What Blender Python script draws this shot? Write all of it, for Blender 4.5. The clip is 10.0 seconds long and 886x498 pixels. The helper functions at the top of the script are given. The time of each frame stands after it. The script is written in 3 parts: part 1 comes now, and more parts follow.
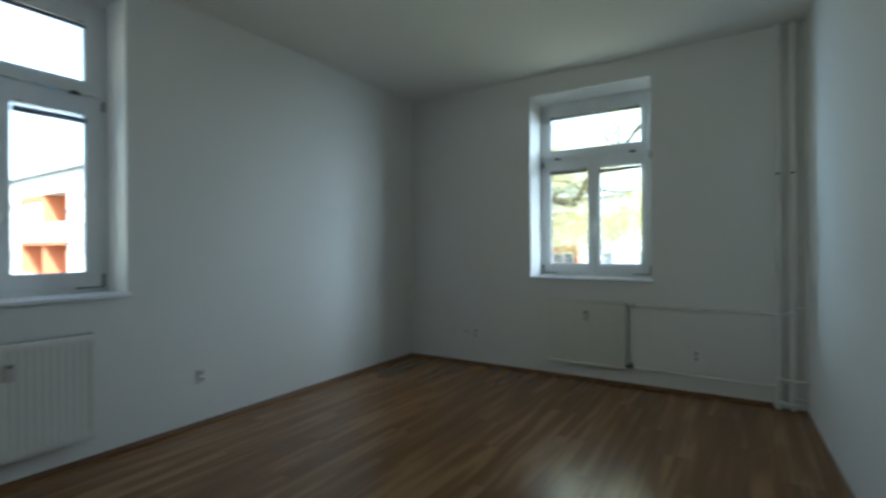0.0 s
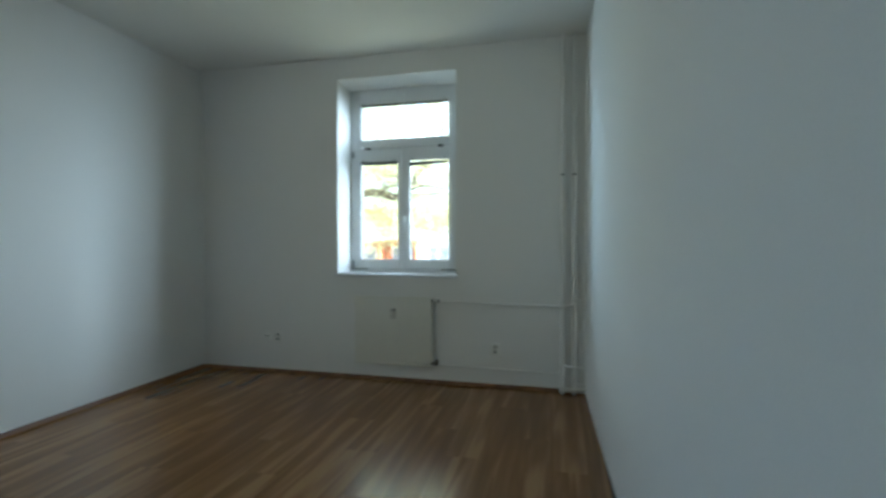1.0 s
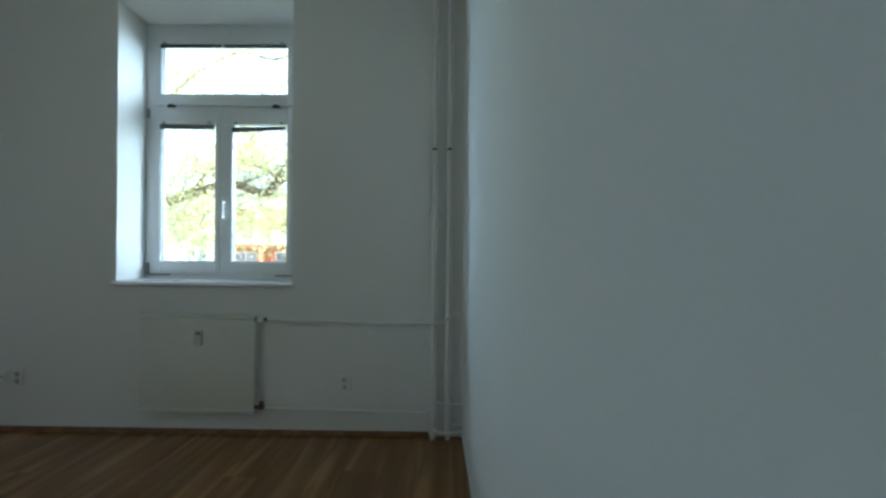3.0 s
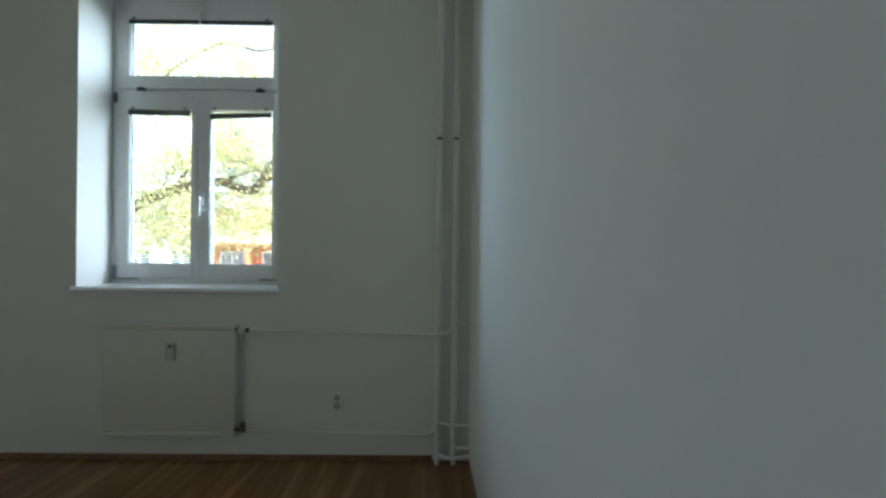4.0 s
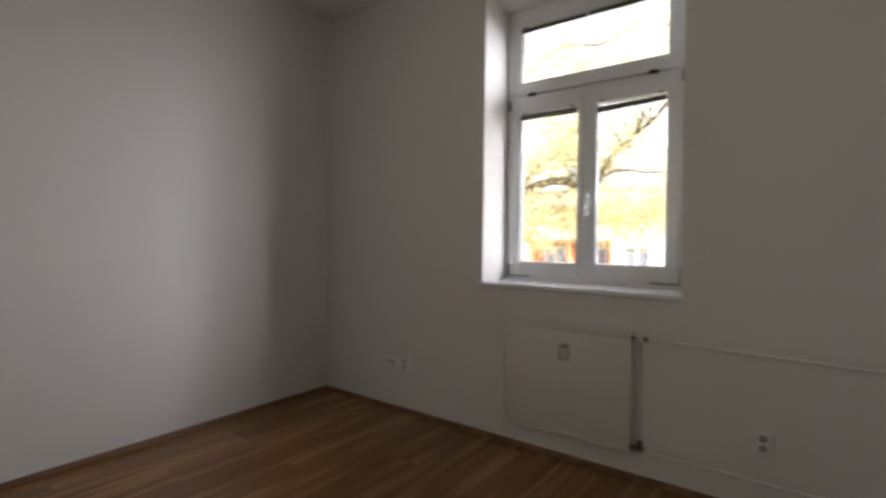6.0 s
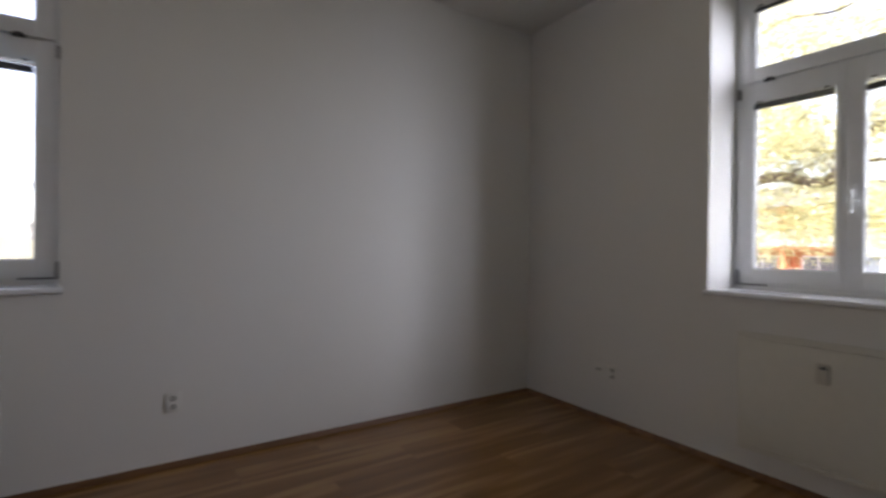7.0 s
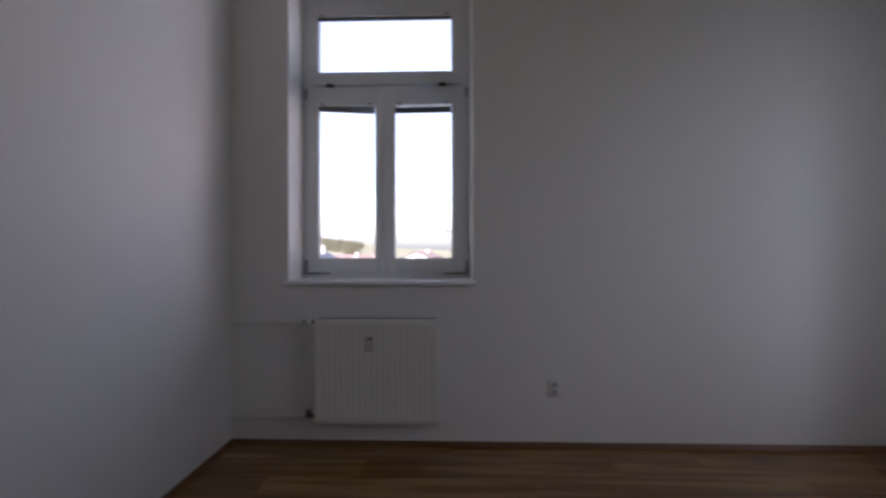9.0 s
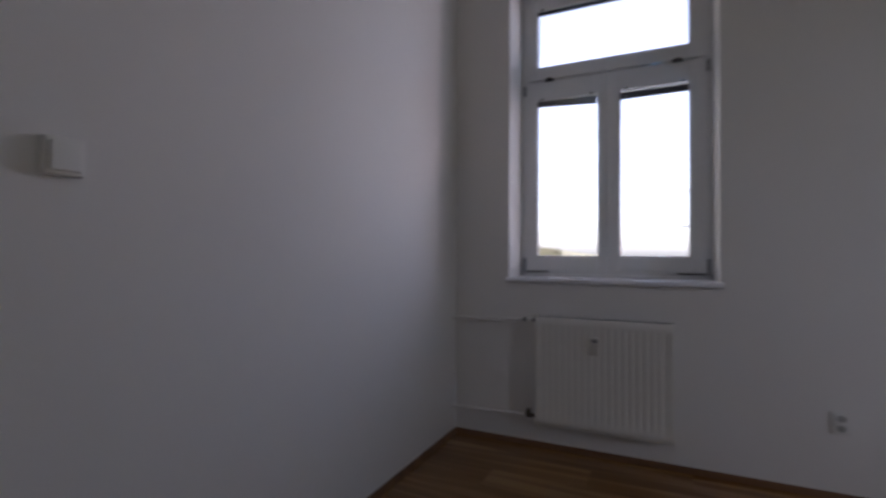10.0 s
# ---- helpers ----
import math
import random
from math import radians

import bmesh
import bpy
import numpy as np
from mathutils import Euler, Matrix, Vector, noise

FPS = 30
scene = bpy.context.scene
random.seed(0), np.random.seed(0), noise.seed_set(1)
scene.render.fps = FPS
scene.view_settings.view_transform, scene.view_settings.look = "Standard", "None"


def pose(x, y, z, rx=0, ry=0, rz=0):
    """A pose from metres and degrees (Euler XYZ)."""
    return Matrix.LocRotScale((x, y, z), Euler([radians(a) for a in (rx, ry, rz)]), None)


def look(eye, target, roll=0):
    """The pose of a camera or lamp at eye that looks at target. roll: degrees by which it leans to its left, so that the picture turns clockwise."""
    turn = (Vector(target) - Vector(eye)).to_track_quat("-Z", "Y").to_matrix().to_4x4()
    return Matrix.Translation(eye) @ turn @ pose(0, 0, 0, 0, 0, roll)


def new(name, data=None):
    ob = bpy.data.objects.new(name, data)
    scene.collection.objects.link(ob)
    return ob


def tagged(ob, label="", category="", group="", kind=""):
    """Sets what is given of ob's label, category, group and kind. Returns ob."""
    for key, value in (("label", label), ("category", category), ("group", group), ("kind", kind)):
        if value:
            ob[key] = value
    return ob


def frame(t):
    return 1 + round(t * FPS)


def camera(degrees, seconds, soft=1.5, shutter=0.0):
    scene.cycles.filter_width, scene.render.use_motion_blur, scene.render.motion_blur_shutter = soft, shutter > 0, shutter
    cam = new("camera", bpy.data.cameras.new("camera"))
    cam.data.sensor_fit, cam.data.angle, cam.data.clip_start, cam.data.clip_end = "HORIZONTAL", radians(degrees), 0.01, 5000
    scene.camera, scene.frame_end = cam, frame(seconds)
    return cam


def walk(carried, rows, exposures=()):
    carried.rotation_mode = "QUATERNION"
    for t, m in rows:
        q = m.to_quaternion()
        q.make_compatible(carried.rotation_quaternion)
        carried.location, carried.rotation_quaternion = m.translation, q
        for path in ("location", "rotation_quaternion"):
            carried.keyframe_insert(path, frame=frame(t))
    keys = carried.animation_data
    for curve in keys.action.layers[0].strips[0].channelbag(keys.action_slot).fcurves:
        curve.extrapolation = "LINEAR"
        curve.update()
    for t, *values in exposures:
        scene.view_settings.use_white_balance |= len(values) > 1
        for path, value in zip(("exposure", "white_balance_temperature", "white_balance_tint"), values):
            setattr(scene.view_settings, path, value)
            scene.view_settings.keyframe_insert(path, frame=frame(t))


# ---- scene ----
cam = camera(86.1, 10.0, soft=2.8, shutter=0.5)
PATH = [
    (0, (3.114, -4.295, 1.188), (2.048, -2.603, 1.186), -0.3),
    (0.5, (3.201, -4.136, 1.19), (2.442, -2.285, 1.181), -0.2),
    (1, (3.297, -3.882, 1.193), (2.829, -1.938, 1.165), 0.0),
    (1.5, (3.348, -3.645, 1.168), (3.159, -1.654, 1.162), 0.4),
    (2, (3.465, -3.378, 1.114), (3.441, -1.378, 1.122), 0.2),
    (2.5, (3.496, -3.117, 1.137), (3.456, -1.117, 1.135), 0.4),
    (3, (3.433, -2.863, 1.131), (3.404, -0.863, 1.131), 0.5),
    (3.2, (3.420, -2.770, 1.125), (3.416, -0.770, 1.141), 0.6),
    (4.3, (3.278, -2.507, 1.145), (3.296, -0.507, 1.140), 0.6),
    (4.5, (3.226, -2.474, 1.141), (3.175, -0.474, 1.136), 0.6),
    (5, (3.109, -2.415, 1.158), (2.69, -0.46, 1.135), 0.5),
    (5.5, (2.976, -2.399, 1.158), (2.136, -0.584, 1.129), 0.5),
    (6.8, (2.791, -2.573, 1.156), (1.201, -1.359, 1.132), 0.7),
    (7, (2.766, -2.629, 1.138), (1.095, -1.53, 1.128), 0.6),
    (7.5, (2.73, -2.739, 1.116), (0.914, -1.899, 1.128), 0.4),
    (8, (2.728, -2.817, 1.131), (0.828, -2.191, 1.126), 0.2),
    (8.5, (2.727, -2.882, 1.138), (0.751, -2.576, 1.126), 0.1),
    (9, (2.681, -2.986, 1.113), (0.682, -3.049, 1.113), -0.1),
    (9.5, (2.645, -3.057, 1.085), (0.7, -3.524, 1.098), 0.0),
    (10, (2.629, -3.133, 1.056), (0.82, -3.987, 1.084), 0.3),
]
walk(cam, [(t, look(eye, target, roll)) for t, eye, target, roll in PATH],
     exposures=((0, 2.57, 5330, 4), (1, 3.0, 5300, 3), (2.5, 2.72, 5060, 1), (3.2, 2.65, 5320, 3), (4.5, 2.52, 5760, 7), (5, 2.55, 6200, 14), (5.5, 2.65, 6900, 28), (7, 2.45, 6380, 28), (7.5, 2.52, 6330, 31), (8.5, 1.97, 6050, 31), (10, 1.95, 6000, 33)))

# ---- light ----
SUN_ELEVATION, SUN_AZIMUTH = 42.0, 118.0        # azimuth clockwise from +y
world = bpy.data.worlds.new("sky")
scene.world = world
world.use_nodes = True
wn = world.node_tree
sky = wn.nodes.new("ShaderNodeTexSky")
sky.sky_type = "NISHITA"
sky.sun_disc = False
sky.sun_elevation, sky.sun_rotation = radians(SUN_ELEVATION), radians(SUN_AZIMUTH)
sky.altitude, sky.air_density, sky.dust_density, sky.ozone_density = 250, 1.15, 2.6, 1.2
wn.nodes["Background"].inputs["Strength"].default_value = 0.145
haze = wn.nodes.new("ShaderNodeHueSaturation")      # thin high cloud whitens the blue
haze.inputs["Saturation"].default_value = 0.6
wn.links.new(sky.outputs["Color"], haze.inputs["Color"])
wn.links.new(haze.outputs["Color"], wn.nodes["Background"].inputs["Color"])
sun_data = bpy.data.lights.new("sun", "SUN")
sun_data.energy, sun_data.angle, sun_data.color = 3.4, radians(0.6), (1.0, 0.94, 0.85)
sun = new("sun", sun_data)
sa, se = radians(SUN_AZIMUTH), radians(SUN_ELEVATION)
sun.matrix_world = look((20 * math.sin(sa) * math.cos(se), 20 * math.cos(sa) * math.cos(se), 20 * math.sin(se)), (0, 0, 0))


def window_light(name, m, watts, colour, width, spread=180.0, height=1.58):
    """The sky's light in a window's opening, outside the frame, shining inwards."""
    d = bpy.data.lights.new(name, "AREA")
    d.shape, d.size, d.size_y, d.energy, d.color, d.spread = "RECTANGLE", width, height, watts, colour, radians(spread)
    new(name, d).matrix_world = m


# the brighter stretches of sky and sunlit facades come in obliquely, the light off the ground slants up
window_light("window_light_north", look((1.94, 0.38, 1.60), (1.92, -1.0, 2.25)), 0.65, (0.98, 1.0, 0.66), 0.90, 150.0, 1.3)
window_light("window_light_north_east", look((2.24, 0.47, 1.72), (1.24, -0.11, 1.36)), 1.7, (0.84, 0.95, 0.98), 0.36, 74.0, 1.50)
window_light("window_light_north_west", look((1.52, 0.335, 1.72), (2.62, -0.08, 1.66)), 0.54, (0.66, 0.89, 1.0), 0.22, 62.0, 1.40)
window_light("window_light_south_west", look((-0.40, -3.56, 1.75), (2.1, 0.0, 1.45)), 0.50, (1.0, 0.92, 0.57), 0.90, 80.0, 1.55)
window_light("window_light_west", look((-0.42, -3.32, 1.80), (0.6, -3.76, 1.42)), 0.85, (0.36, 0.70, 1.0), 0.80, 165.0)
window_light("window_light_west_north", look((-0.47, -3.16, 1.70), (0.13, -3.9, 1.88)), 0.9, (1.0, 0.88, 0.83), 0.36, 105.0, 1.45)


# ---- materials ----
def material(name, colour, rough=0.5, metal=0.0, vary=0.12, grain=40.0, bump=0.0, large=1.5, spec=0.5, coat=0.0):
    """Paint, plastic or mineral surface with tone variation at two scales and a fine relief."""
    m = bpy.data.materials.new(name)
    m.use_nodes = True
    t = m.node_tree
    b = t.nodes["Principled BSDF"]
    b.inputs["Roughness"].default_value, b.inputs["Metallic"].default_value = rough, metal
    b.inputs["Specular IOR Level"].default_value, b.inputs["Coat Weight"].default_value = spec, coat
    co = t.nodes.new("ShaderNodeTexCoord")
    n1, n2 = t.nodes.new("ShaderNodeTexNoise"), t.nodes.new("ShaderNodeTexNoise")
    n1.inputs["Scale"].default_value, n1.inputs["Detail"].default_value = large, 4
    n2.inputs["Scale"].default_value, n2.inputs["Detail"].default_value = grain, 5
    for n in (n1, n2):
        t.links.new(co.outputs["Object"], n.inputs["Vector"])
    add = t.nodes.new("ShaderNodeMath")
    add.operation = "ADD"
    t.links.new(n1.outputs["Fac"], add.inputs[0])
    t.links.new(n2.outputs["Fac"], add.inputs[1])
    ramp = t.nodes.new("ShaderNodeMapRange")
    ramp.inputs["From Min"].default_value, ramp.inputs["From Max"].default_value = 0.6, 1.4
    t.links.new(add.outputs[0], ramp.inputs["Value"])
    mix = t.nodes.new("ShaderNodeMix")
    mix.data_type = "RGBA"
    mix.inputs["A"].default_value = (*[c * (1 - vary) for c in colour], 1)
    mix.inputs["B"].default_value = (*[min(1, c * (1 + vary)) for c in colour], 1)
    t.links.new(ramp.outputs[0], mix.inputs["Factor"])
    t.links.new(mix.outputs["Result"], b.inputs["Base Color"])
    rr = t.nodes.new("ShaderNodeMapRange")
    rr.inputs["To Min"].default_value, rr.inputs["To Max"].default_value = max(0.02, rough - 0.06), min(1, rough + 0.08)
    t.links.new(n1.outputs["Fac"], rr.inputs["Value"])
    t.links.new(rr.outputs[0], b.inputs["Roughness"])
    if bump:
        bp = t.nodes.new("ShaderNodeBump")
        bp.inputs["Strength"].default_value, bp.inputs["Distance"].default_value = 0.6, bump
        t.links.new(n2.outputs["Fac"], bp.inputs["Height"])
        t.links.new(bp.outputs[0], b.inputs["Normal"])
    return m


def wood_material(name, dark, mid, light, rough):
    """Laminate boards: grain along y, each board with a tone and grain of its own."""
    m = bpy.data.materials.new(name)
    m.use_nodes = True
    t = m.node_tree
    b = t.nodes["Principled BSDF"]
    b.inputs["Specular IOR Level"].default_value = 0.46
    co, info = t.nodes.new("ShaderNodeTexCoord"), t.nodes.new("ShaderNodeObjectInfo")
    shift = t.nodes.new("ShaderNodeVectorMath")
    shift.operation = "MULTIPLY_ADD"
    shift.inputs[1].default_value = (1, 1, 1)
    jump = t.nodes.new("ShaderNodeVectorMath")
    jump.operation = "SCALE"
    jump.inputs[0].default_value = (37, 91, 13)
    t.links.new(info.outputs["Random"], jump.inputs["Scale"])
    t.links.new(co.outputs["Object"], shift.inputs[0])
    t.links.new(jump.outputs[0], shift.inputs[2])

    def stretched(sx, sy, detail, dist):
        mp, n = t.nodes.new("ShaderNodeMapping"), t.nodes.new("ShaderNodeTexNoise")
        mp.inputs["Scale"].default_value = (sx, sy, 1)
        t.links.new(shift.outputs[0], mp.inputs["Vector"])
        t.links.new(mp.outputs[0], n.inputs["Vector"])
        n.inputs["Scale"].default_value, n.inputs["Detail"].default_value, n.inputs["Distortion"].default_value = 1, detail, dist
        return n
    broad, fine = stretched(14, 1.0, 1.5, 0.5), stretched(70, 2.5, 2, 0.2)
    s1 = t.nodes.new("ShaderNodeMath")
    s1.operation = "MULTIPLY_ADD"
    s1.inputs[1].default_value = 0.10
    t.links.new(fine.outputs["Fac"], s1.inputs[0])
    t.links.new(broad.outputs["Fac"], s1.inputs[2])
    s2 = t.nodes.new("ShaderNodeMath")
    s2.operation = "MULTIPLY_ADD"
    s2.inputs[1].default_value = 0.10
    t.links.new(info.outputs["Random"], s2.inputs[0])
    t.links.new(s1.outputs[0], s2.inputs[2])
    ramp = t.nodes.new("ShaderNodeValToRGB")
    ramp.color_ramp.elements[0].position, ramp.color_ramp.elements[0].color = 0.46, (*dark, 1)
    ramp.color_ramp.elements[1].position, ramp.color_ramp.elements[1].color = 0.76, (*light, 1)
    e = ramp.color_ramp.elements.new(0.60)
    e.color = (*mid, 1)
    t.links.new(s2.outputs[0], ramp.inputs["Fac"])
    t.links.new(ramp.outputs["Color"], b.inputs["Base Color"])
    rr = t.nodes.new("ShaderNodeMapRange")
    rr.inputs["To Min"].default_value, rr.inputs["To Max"].default_value = rough - 0.05, rough + 0.06
    t.links.new(broad.outputs["Fac"], rr.inputs["Value"])
    t.links.new(rr.outputs[0], b.inputs["Roughness"])
    return m


def glass_material(name):
    m = bpy.data.materials.new(name)
    m.use_nodes = True
    t = m.node_tree
    t.nodes.remove(t.nodes["Principled BSDF"])
    clear, gloss, mix, fres = (t.nodes.new(k) for k in ("ShaderNodeBsdfTransparent", "ShaderNodeBsdfGlossy", "ShaderNodeMixShader", "ShaderNodeFresnel"))
    clear.inputs["Color"].default_value = (0.93, 0.95, 0.94, 1)
    gloss.inputs["Roughness"].default_value = 0.02
    fres.inputs["IOR"].default_value = 1.35
    t.links.new(fres.outputs[0], mix.inputs[0])
    t.links.new(clear.outputs[0], mix.inputs[1])
    t.links.new(gloss.outputs[0], mix.inputs[2])
    t.links.new(mix.outputs[0], t.nodes["Material Output"].inputs["Surface"])
    return m


def leaf_material(name, a, b2):
    m = bpy.data.materials.new(name)
    m.use_nodes = True
    t = m.node_tree
    b = t.nodes["Principled BSDF"]
    geo, ramp = t.nodes.new("ShaderNodeNewGeometry"), t.nodes.new("ShaderNodeMix")
    ramp.data_type = "RGBA"
    ramp.inputs["A"].default_value, ramp.inputs["B"].default_value = (*a, 1), (*b2, 1)
    t.links.new(geo.outputs["Random Per Island"], ramp.inputs["Factor"])
    t.links.new(ramp.outputs["Result"], b.inputs["Base Color"])
    b.inputs["Roughness"].default_value = 0.6
    tr, mix = t.nodes.new("ShaderNodeBsdfTranslucent"), t.nodes.new("ShaderNodeMixShader")
    t.links.new(ramp.outputs["Result"], tr.inputs["Color"])
    mix.inputs[0].default_value = 0.5
    t.links.new(b.outputs[0], mix.inputs[1])
    t.links.new(tr.outputs[0], mix.inputs[2])
    t.links.new(mix.outputs[0], t.nodes["Material Output"].inputs["Surface"])
    return m


WALL = material("wall_paint", (0.80, 0.785, 0.755), 0.75, vary=0.03, grain=260, bump=0.0004, large=0.8, spec=0.3)
CEIL = material("ceiling_paint", (0.81, 0.80, 0.765), 0.85, vary=0.02, grain=240, bump=0.0004, large=0.7, spec=0.2)
PLANK = wood_material("oak_laminate", (0.178, 0.080, 0.022), (0.224, 0.105, 0.030), (0.320, 0.173, 0.057), 0.23)
SKIRT = wood_material("skirting_foil", (0.13, 0.055, 0.017), (0.17, 0.074, 0.024), (0.21, 0.098, 0.034), 0.5)
UNDERLAY = material("underlay", (0.05, 0.03, 0.02), 0.9)
PVC = material("white_pvc", (0.80, 0.81, 0.81), 0.3, vary=0.02, grain=30, large=2)
SILL = material("sill_laminate", (0.78, 0.78, 0.80), 0.28, vary=0.03, grain=60, large=3)
GASKET = material("grey_gasket", (0.10, 0.105, 0.11), 0.6)
METAL = material("zinc_fitting", (0.32, 0.32, 0.33), 0.4, metal=0.8)
DARKPLASTIC = material("dark_plastic", (0.045, 0.043, 0.045), 0.5)
CREAM = material("cream_enamel", (0.74, 0.72, 0.65), 0.32, vary=0.03, grain=25, large=3)
ENAMEL = material("radiator_enamel", (0.79, 0.775, 0.72), 0.30, vary=0.03, grain=25, large=3)
PIPE = material("pipe_enamel", (0.79, 0.775, 0.745), 0.5, vary=0.06, grain=60, bump=0.0006, large=6)
BRASS = material("dull_brass", (0.13, 0.10, 0.085), 0.5, metal=0.5)
METER = material("meter_plastic", (0.58, 0.555, 0.50), 0.5, vary=0.04)
SOCKET = material("socket_plastic", (0.80, 0.79, 0.75), 0.38, vary=0.02)
# dark colour painted for the shade inside socket wells and jacks
HOLE_SHADE = material("hole_shade", (0.10, 0.095, 0.085), 0.5)
BLIND = material("blind_slat", (0.055, 0.058, 0.07), 0.42, vary=0.06, grain=30)
CORD = material("blind_cord", (0.75, 0.75, 0.73), 0.7)
GLASS = glass_material("window_glass")
GRASS = material("grass", (0.19, 0.18, 0.11), 0.95, vary=0.35, grain=3, large=0.06)
RENDER_PALE = material("pale_panel", (0.62, 0.61, 0.60), 0.85, vary=0.06, grain=8, bump=0.004, large=0.3)
ORANGE = material("orange_render", (0.52, 0.185, 0.08), 0.85, vary=0.07, grain=8, bump=0.004, large=0.4)
# darker, bluer copy of RENDER_PALE: the north block's shade is in the colour
PALE_SHADE = material("pale_render_shaded", (0.40, 0.41, 0.44), 0.85, vary=0.06, grain=8, bump=0.004, large=0.3)
PARAPET = material("parapet_panel", (0.68, 0.68, 0.68), 0.7, vary=0.05, grain=6, large=0.4)
PALE_BLUE = material("grey_panel", (0.44, 0.46, 0.50), 0.85, vary=0.06, grain=8, large=0.3)
HOUSE_OUT = material("house_render", (0.55, 0.53, 0.48), 0.9, vary=0.08, grain=10, bump=0.004, large=0.5)
ROOF = material("roof_felt", (0.12, 0.115, 0.11), 0.9, vary=0.15, grain=6, large=0.5)
TILES = material("roof_tiles", (0.20, 0.14, 0.125), 0.85, vary=0.2, grain=4, large=0.4)
SLATE = material("roof_slate", (0.075, 0.085, 0.115), 0.7, vary=0.15, grain=5, large=0.5)
DARKGLASS = material("far_glass", (0.16, 0.18, 0.20), 0.08, vary=0.1, spec=0.8)
BARK = material("bark", (0.11, 0.085, 0.06), 0.95, vary=0.35, grain=18, bump=0.02, large=3)
LEAF = leaf_material("young_leaf", (0.56, 0.57, 0.30), (0.80, 0.75, 0.50))
LEAF_FAR = leaf_material("far_leaf", (0.15, 0.15, 0.085), (0.25, 0.225, 0.14))


# ---- building blocks ----
def box(bm, x0, x1, y0, y1, z0, z1, bevel=0.0, seg=2):
    """One bevelled block added to bm."""
    before = set(bm.verts)
    bmesh.ops.create_cube(bm, size=1, matrix=Matrix.LocRotScale(((x0 + x1) / 2, (y0 + y1) / 2, (z0 + z1) / 2), None, (abs(x1 - x0), abs(y1 - y0), abs(z1 - z0))))
    verts = [v for v in bm.verts if v not in before]
    if bevel:
        edges = list({e for v in verts for e in v.link_edges})
        bmesh.ops.bevel(bm, geom=edges, offset=bevel, segments=seg, affect="EDGES", profile=0.6)
    return bm


def block(x0, x1, y0, y1, z0, z1, bevel=0.0, seg=2):
    return box(bmesh.new(), x0, x1, y0, y1, z0, z1, bevel, seg)


def disc(bm, centre, axis, radius, depth, segments=20, bevel=0.0):
    """A short cylinder round axis ('x', 'y' or 'z')."""
    turn = {"x": (0, 90, 0), "y": (90, 0, 0), "z": (0, 0, 0)}[axis]
    before = set(bm.verts)
    bmesh.ops.create_cone(bm, cap_ends=True, segments=segments, radius1=radius, radius2=radius, depth=depth, matrix=pose(*centre, *turn))
    if bevel:
        verts = [v for v in bm.verts if v not in before]
        rim = [e for e in {e for v in verts for e in v.link_edges} if any(len(f.verts) > 4 for f in e.link_faces)]
        bmesh.ops.bevel(bm, geom=rim, offset=bevel, segments=2, affect="EDGES")
    return bm


def tube(points, radius, segments=14, bend=0.03, radii=None):
    """A round pipe along points, with rounded bends."""
    pts = [Vector(p) for p in points]
    path = [pts[0]]
    for a, p, c in zip(pts, pts[1:], pts[2:]):
        r = min(bend, (p - a).length * 0.45, (c - p).length * 0.45)
        s, e = p + (a - p).normalized() * r, p + (c - p).normalized() * r
        path += [s.lerp(p, k / 6).lerp(p.lerp(e, k / 6), k / 6) for k in range(7)]
    path.append(pts[-1])
    bm, rings, side = bmesh.new(), [], None
    for i, p in enumerate(path):
        d = (path[min(i + 1, len(path) - 1)] - path[max(i - 1, 0)]).normalized()
        side = d.orthogonal().normalized() if side is None else (side - d * side.dot(d)).normalized()
        up = d.cross(side)
        rr = radius if radii is None else radii[0] + (radii[1] - radii[0]) * i / (len(path) - 1)
        rings.append([bm.verts.new(p + rr * (side * math.cos(a) + up * math.sin(a))) for a in (2 * math.pi * k / segments for k in range(segments))])
    for r0, r1 in zip(rings, rings[1:]):
        for k in range(segments):
            bm.faces.new((r0[k], r0[(k + 1) % segments], r1[(k + 1) % segments], r1[k]))
    bm.faces.new(rings[0][::-1])
    bm.faces.new(rings[-1])
    return bm


def finish(bm, name, mat, smooth=True):
    bmesh.ops.recalc_face_normals(bm, faces=bm.faces)
    me = bpy.data.meshes.new(name)
    bm.to_mesh(me)
    bm.free()
    me.materials.append(mat)
    if smooth:
        me.shade_smooth()
        me.set_sharp_from_angle(angle=radians(35))
    return me


def part(name, bm, mat, parent, label="", smooth=True):
    """One mesh under a thing or under a part; its points are in the parent's own space."""
    ob = new(name, finish(bm, name, mat, smooth))
    ob.parent = parent
    return tagged(ob, label)


def thing(name, m, label, category, group="", kind=""):
    ob = new(name)
    ob.empty_display_size = 0.1
    ob.matrix_world = m
    return tagged(ob, label, category, group, kind)


def solid(name, bm, mat, label, category, kind="structure", smooth=False):
    return tagged(new(name, finish(bm, name, mat, smooth)), label, category, kind=kind)


# ---- the room: wall A at x = 0, wall B at y = 0, wall C skewed at x = 3.51, wall D at y = -4.27 ----
W, L, H, SKEW, GROUND = 3.515, 4.285, 2.82, 0.035, -4.1
TOP = H + 0.35
W_D = W + SKEW * L


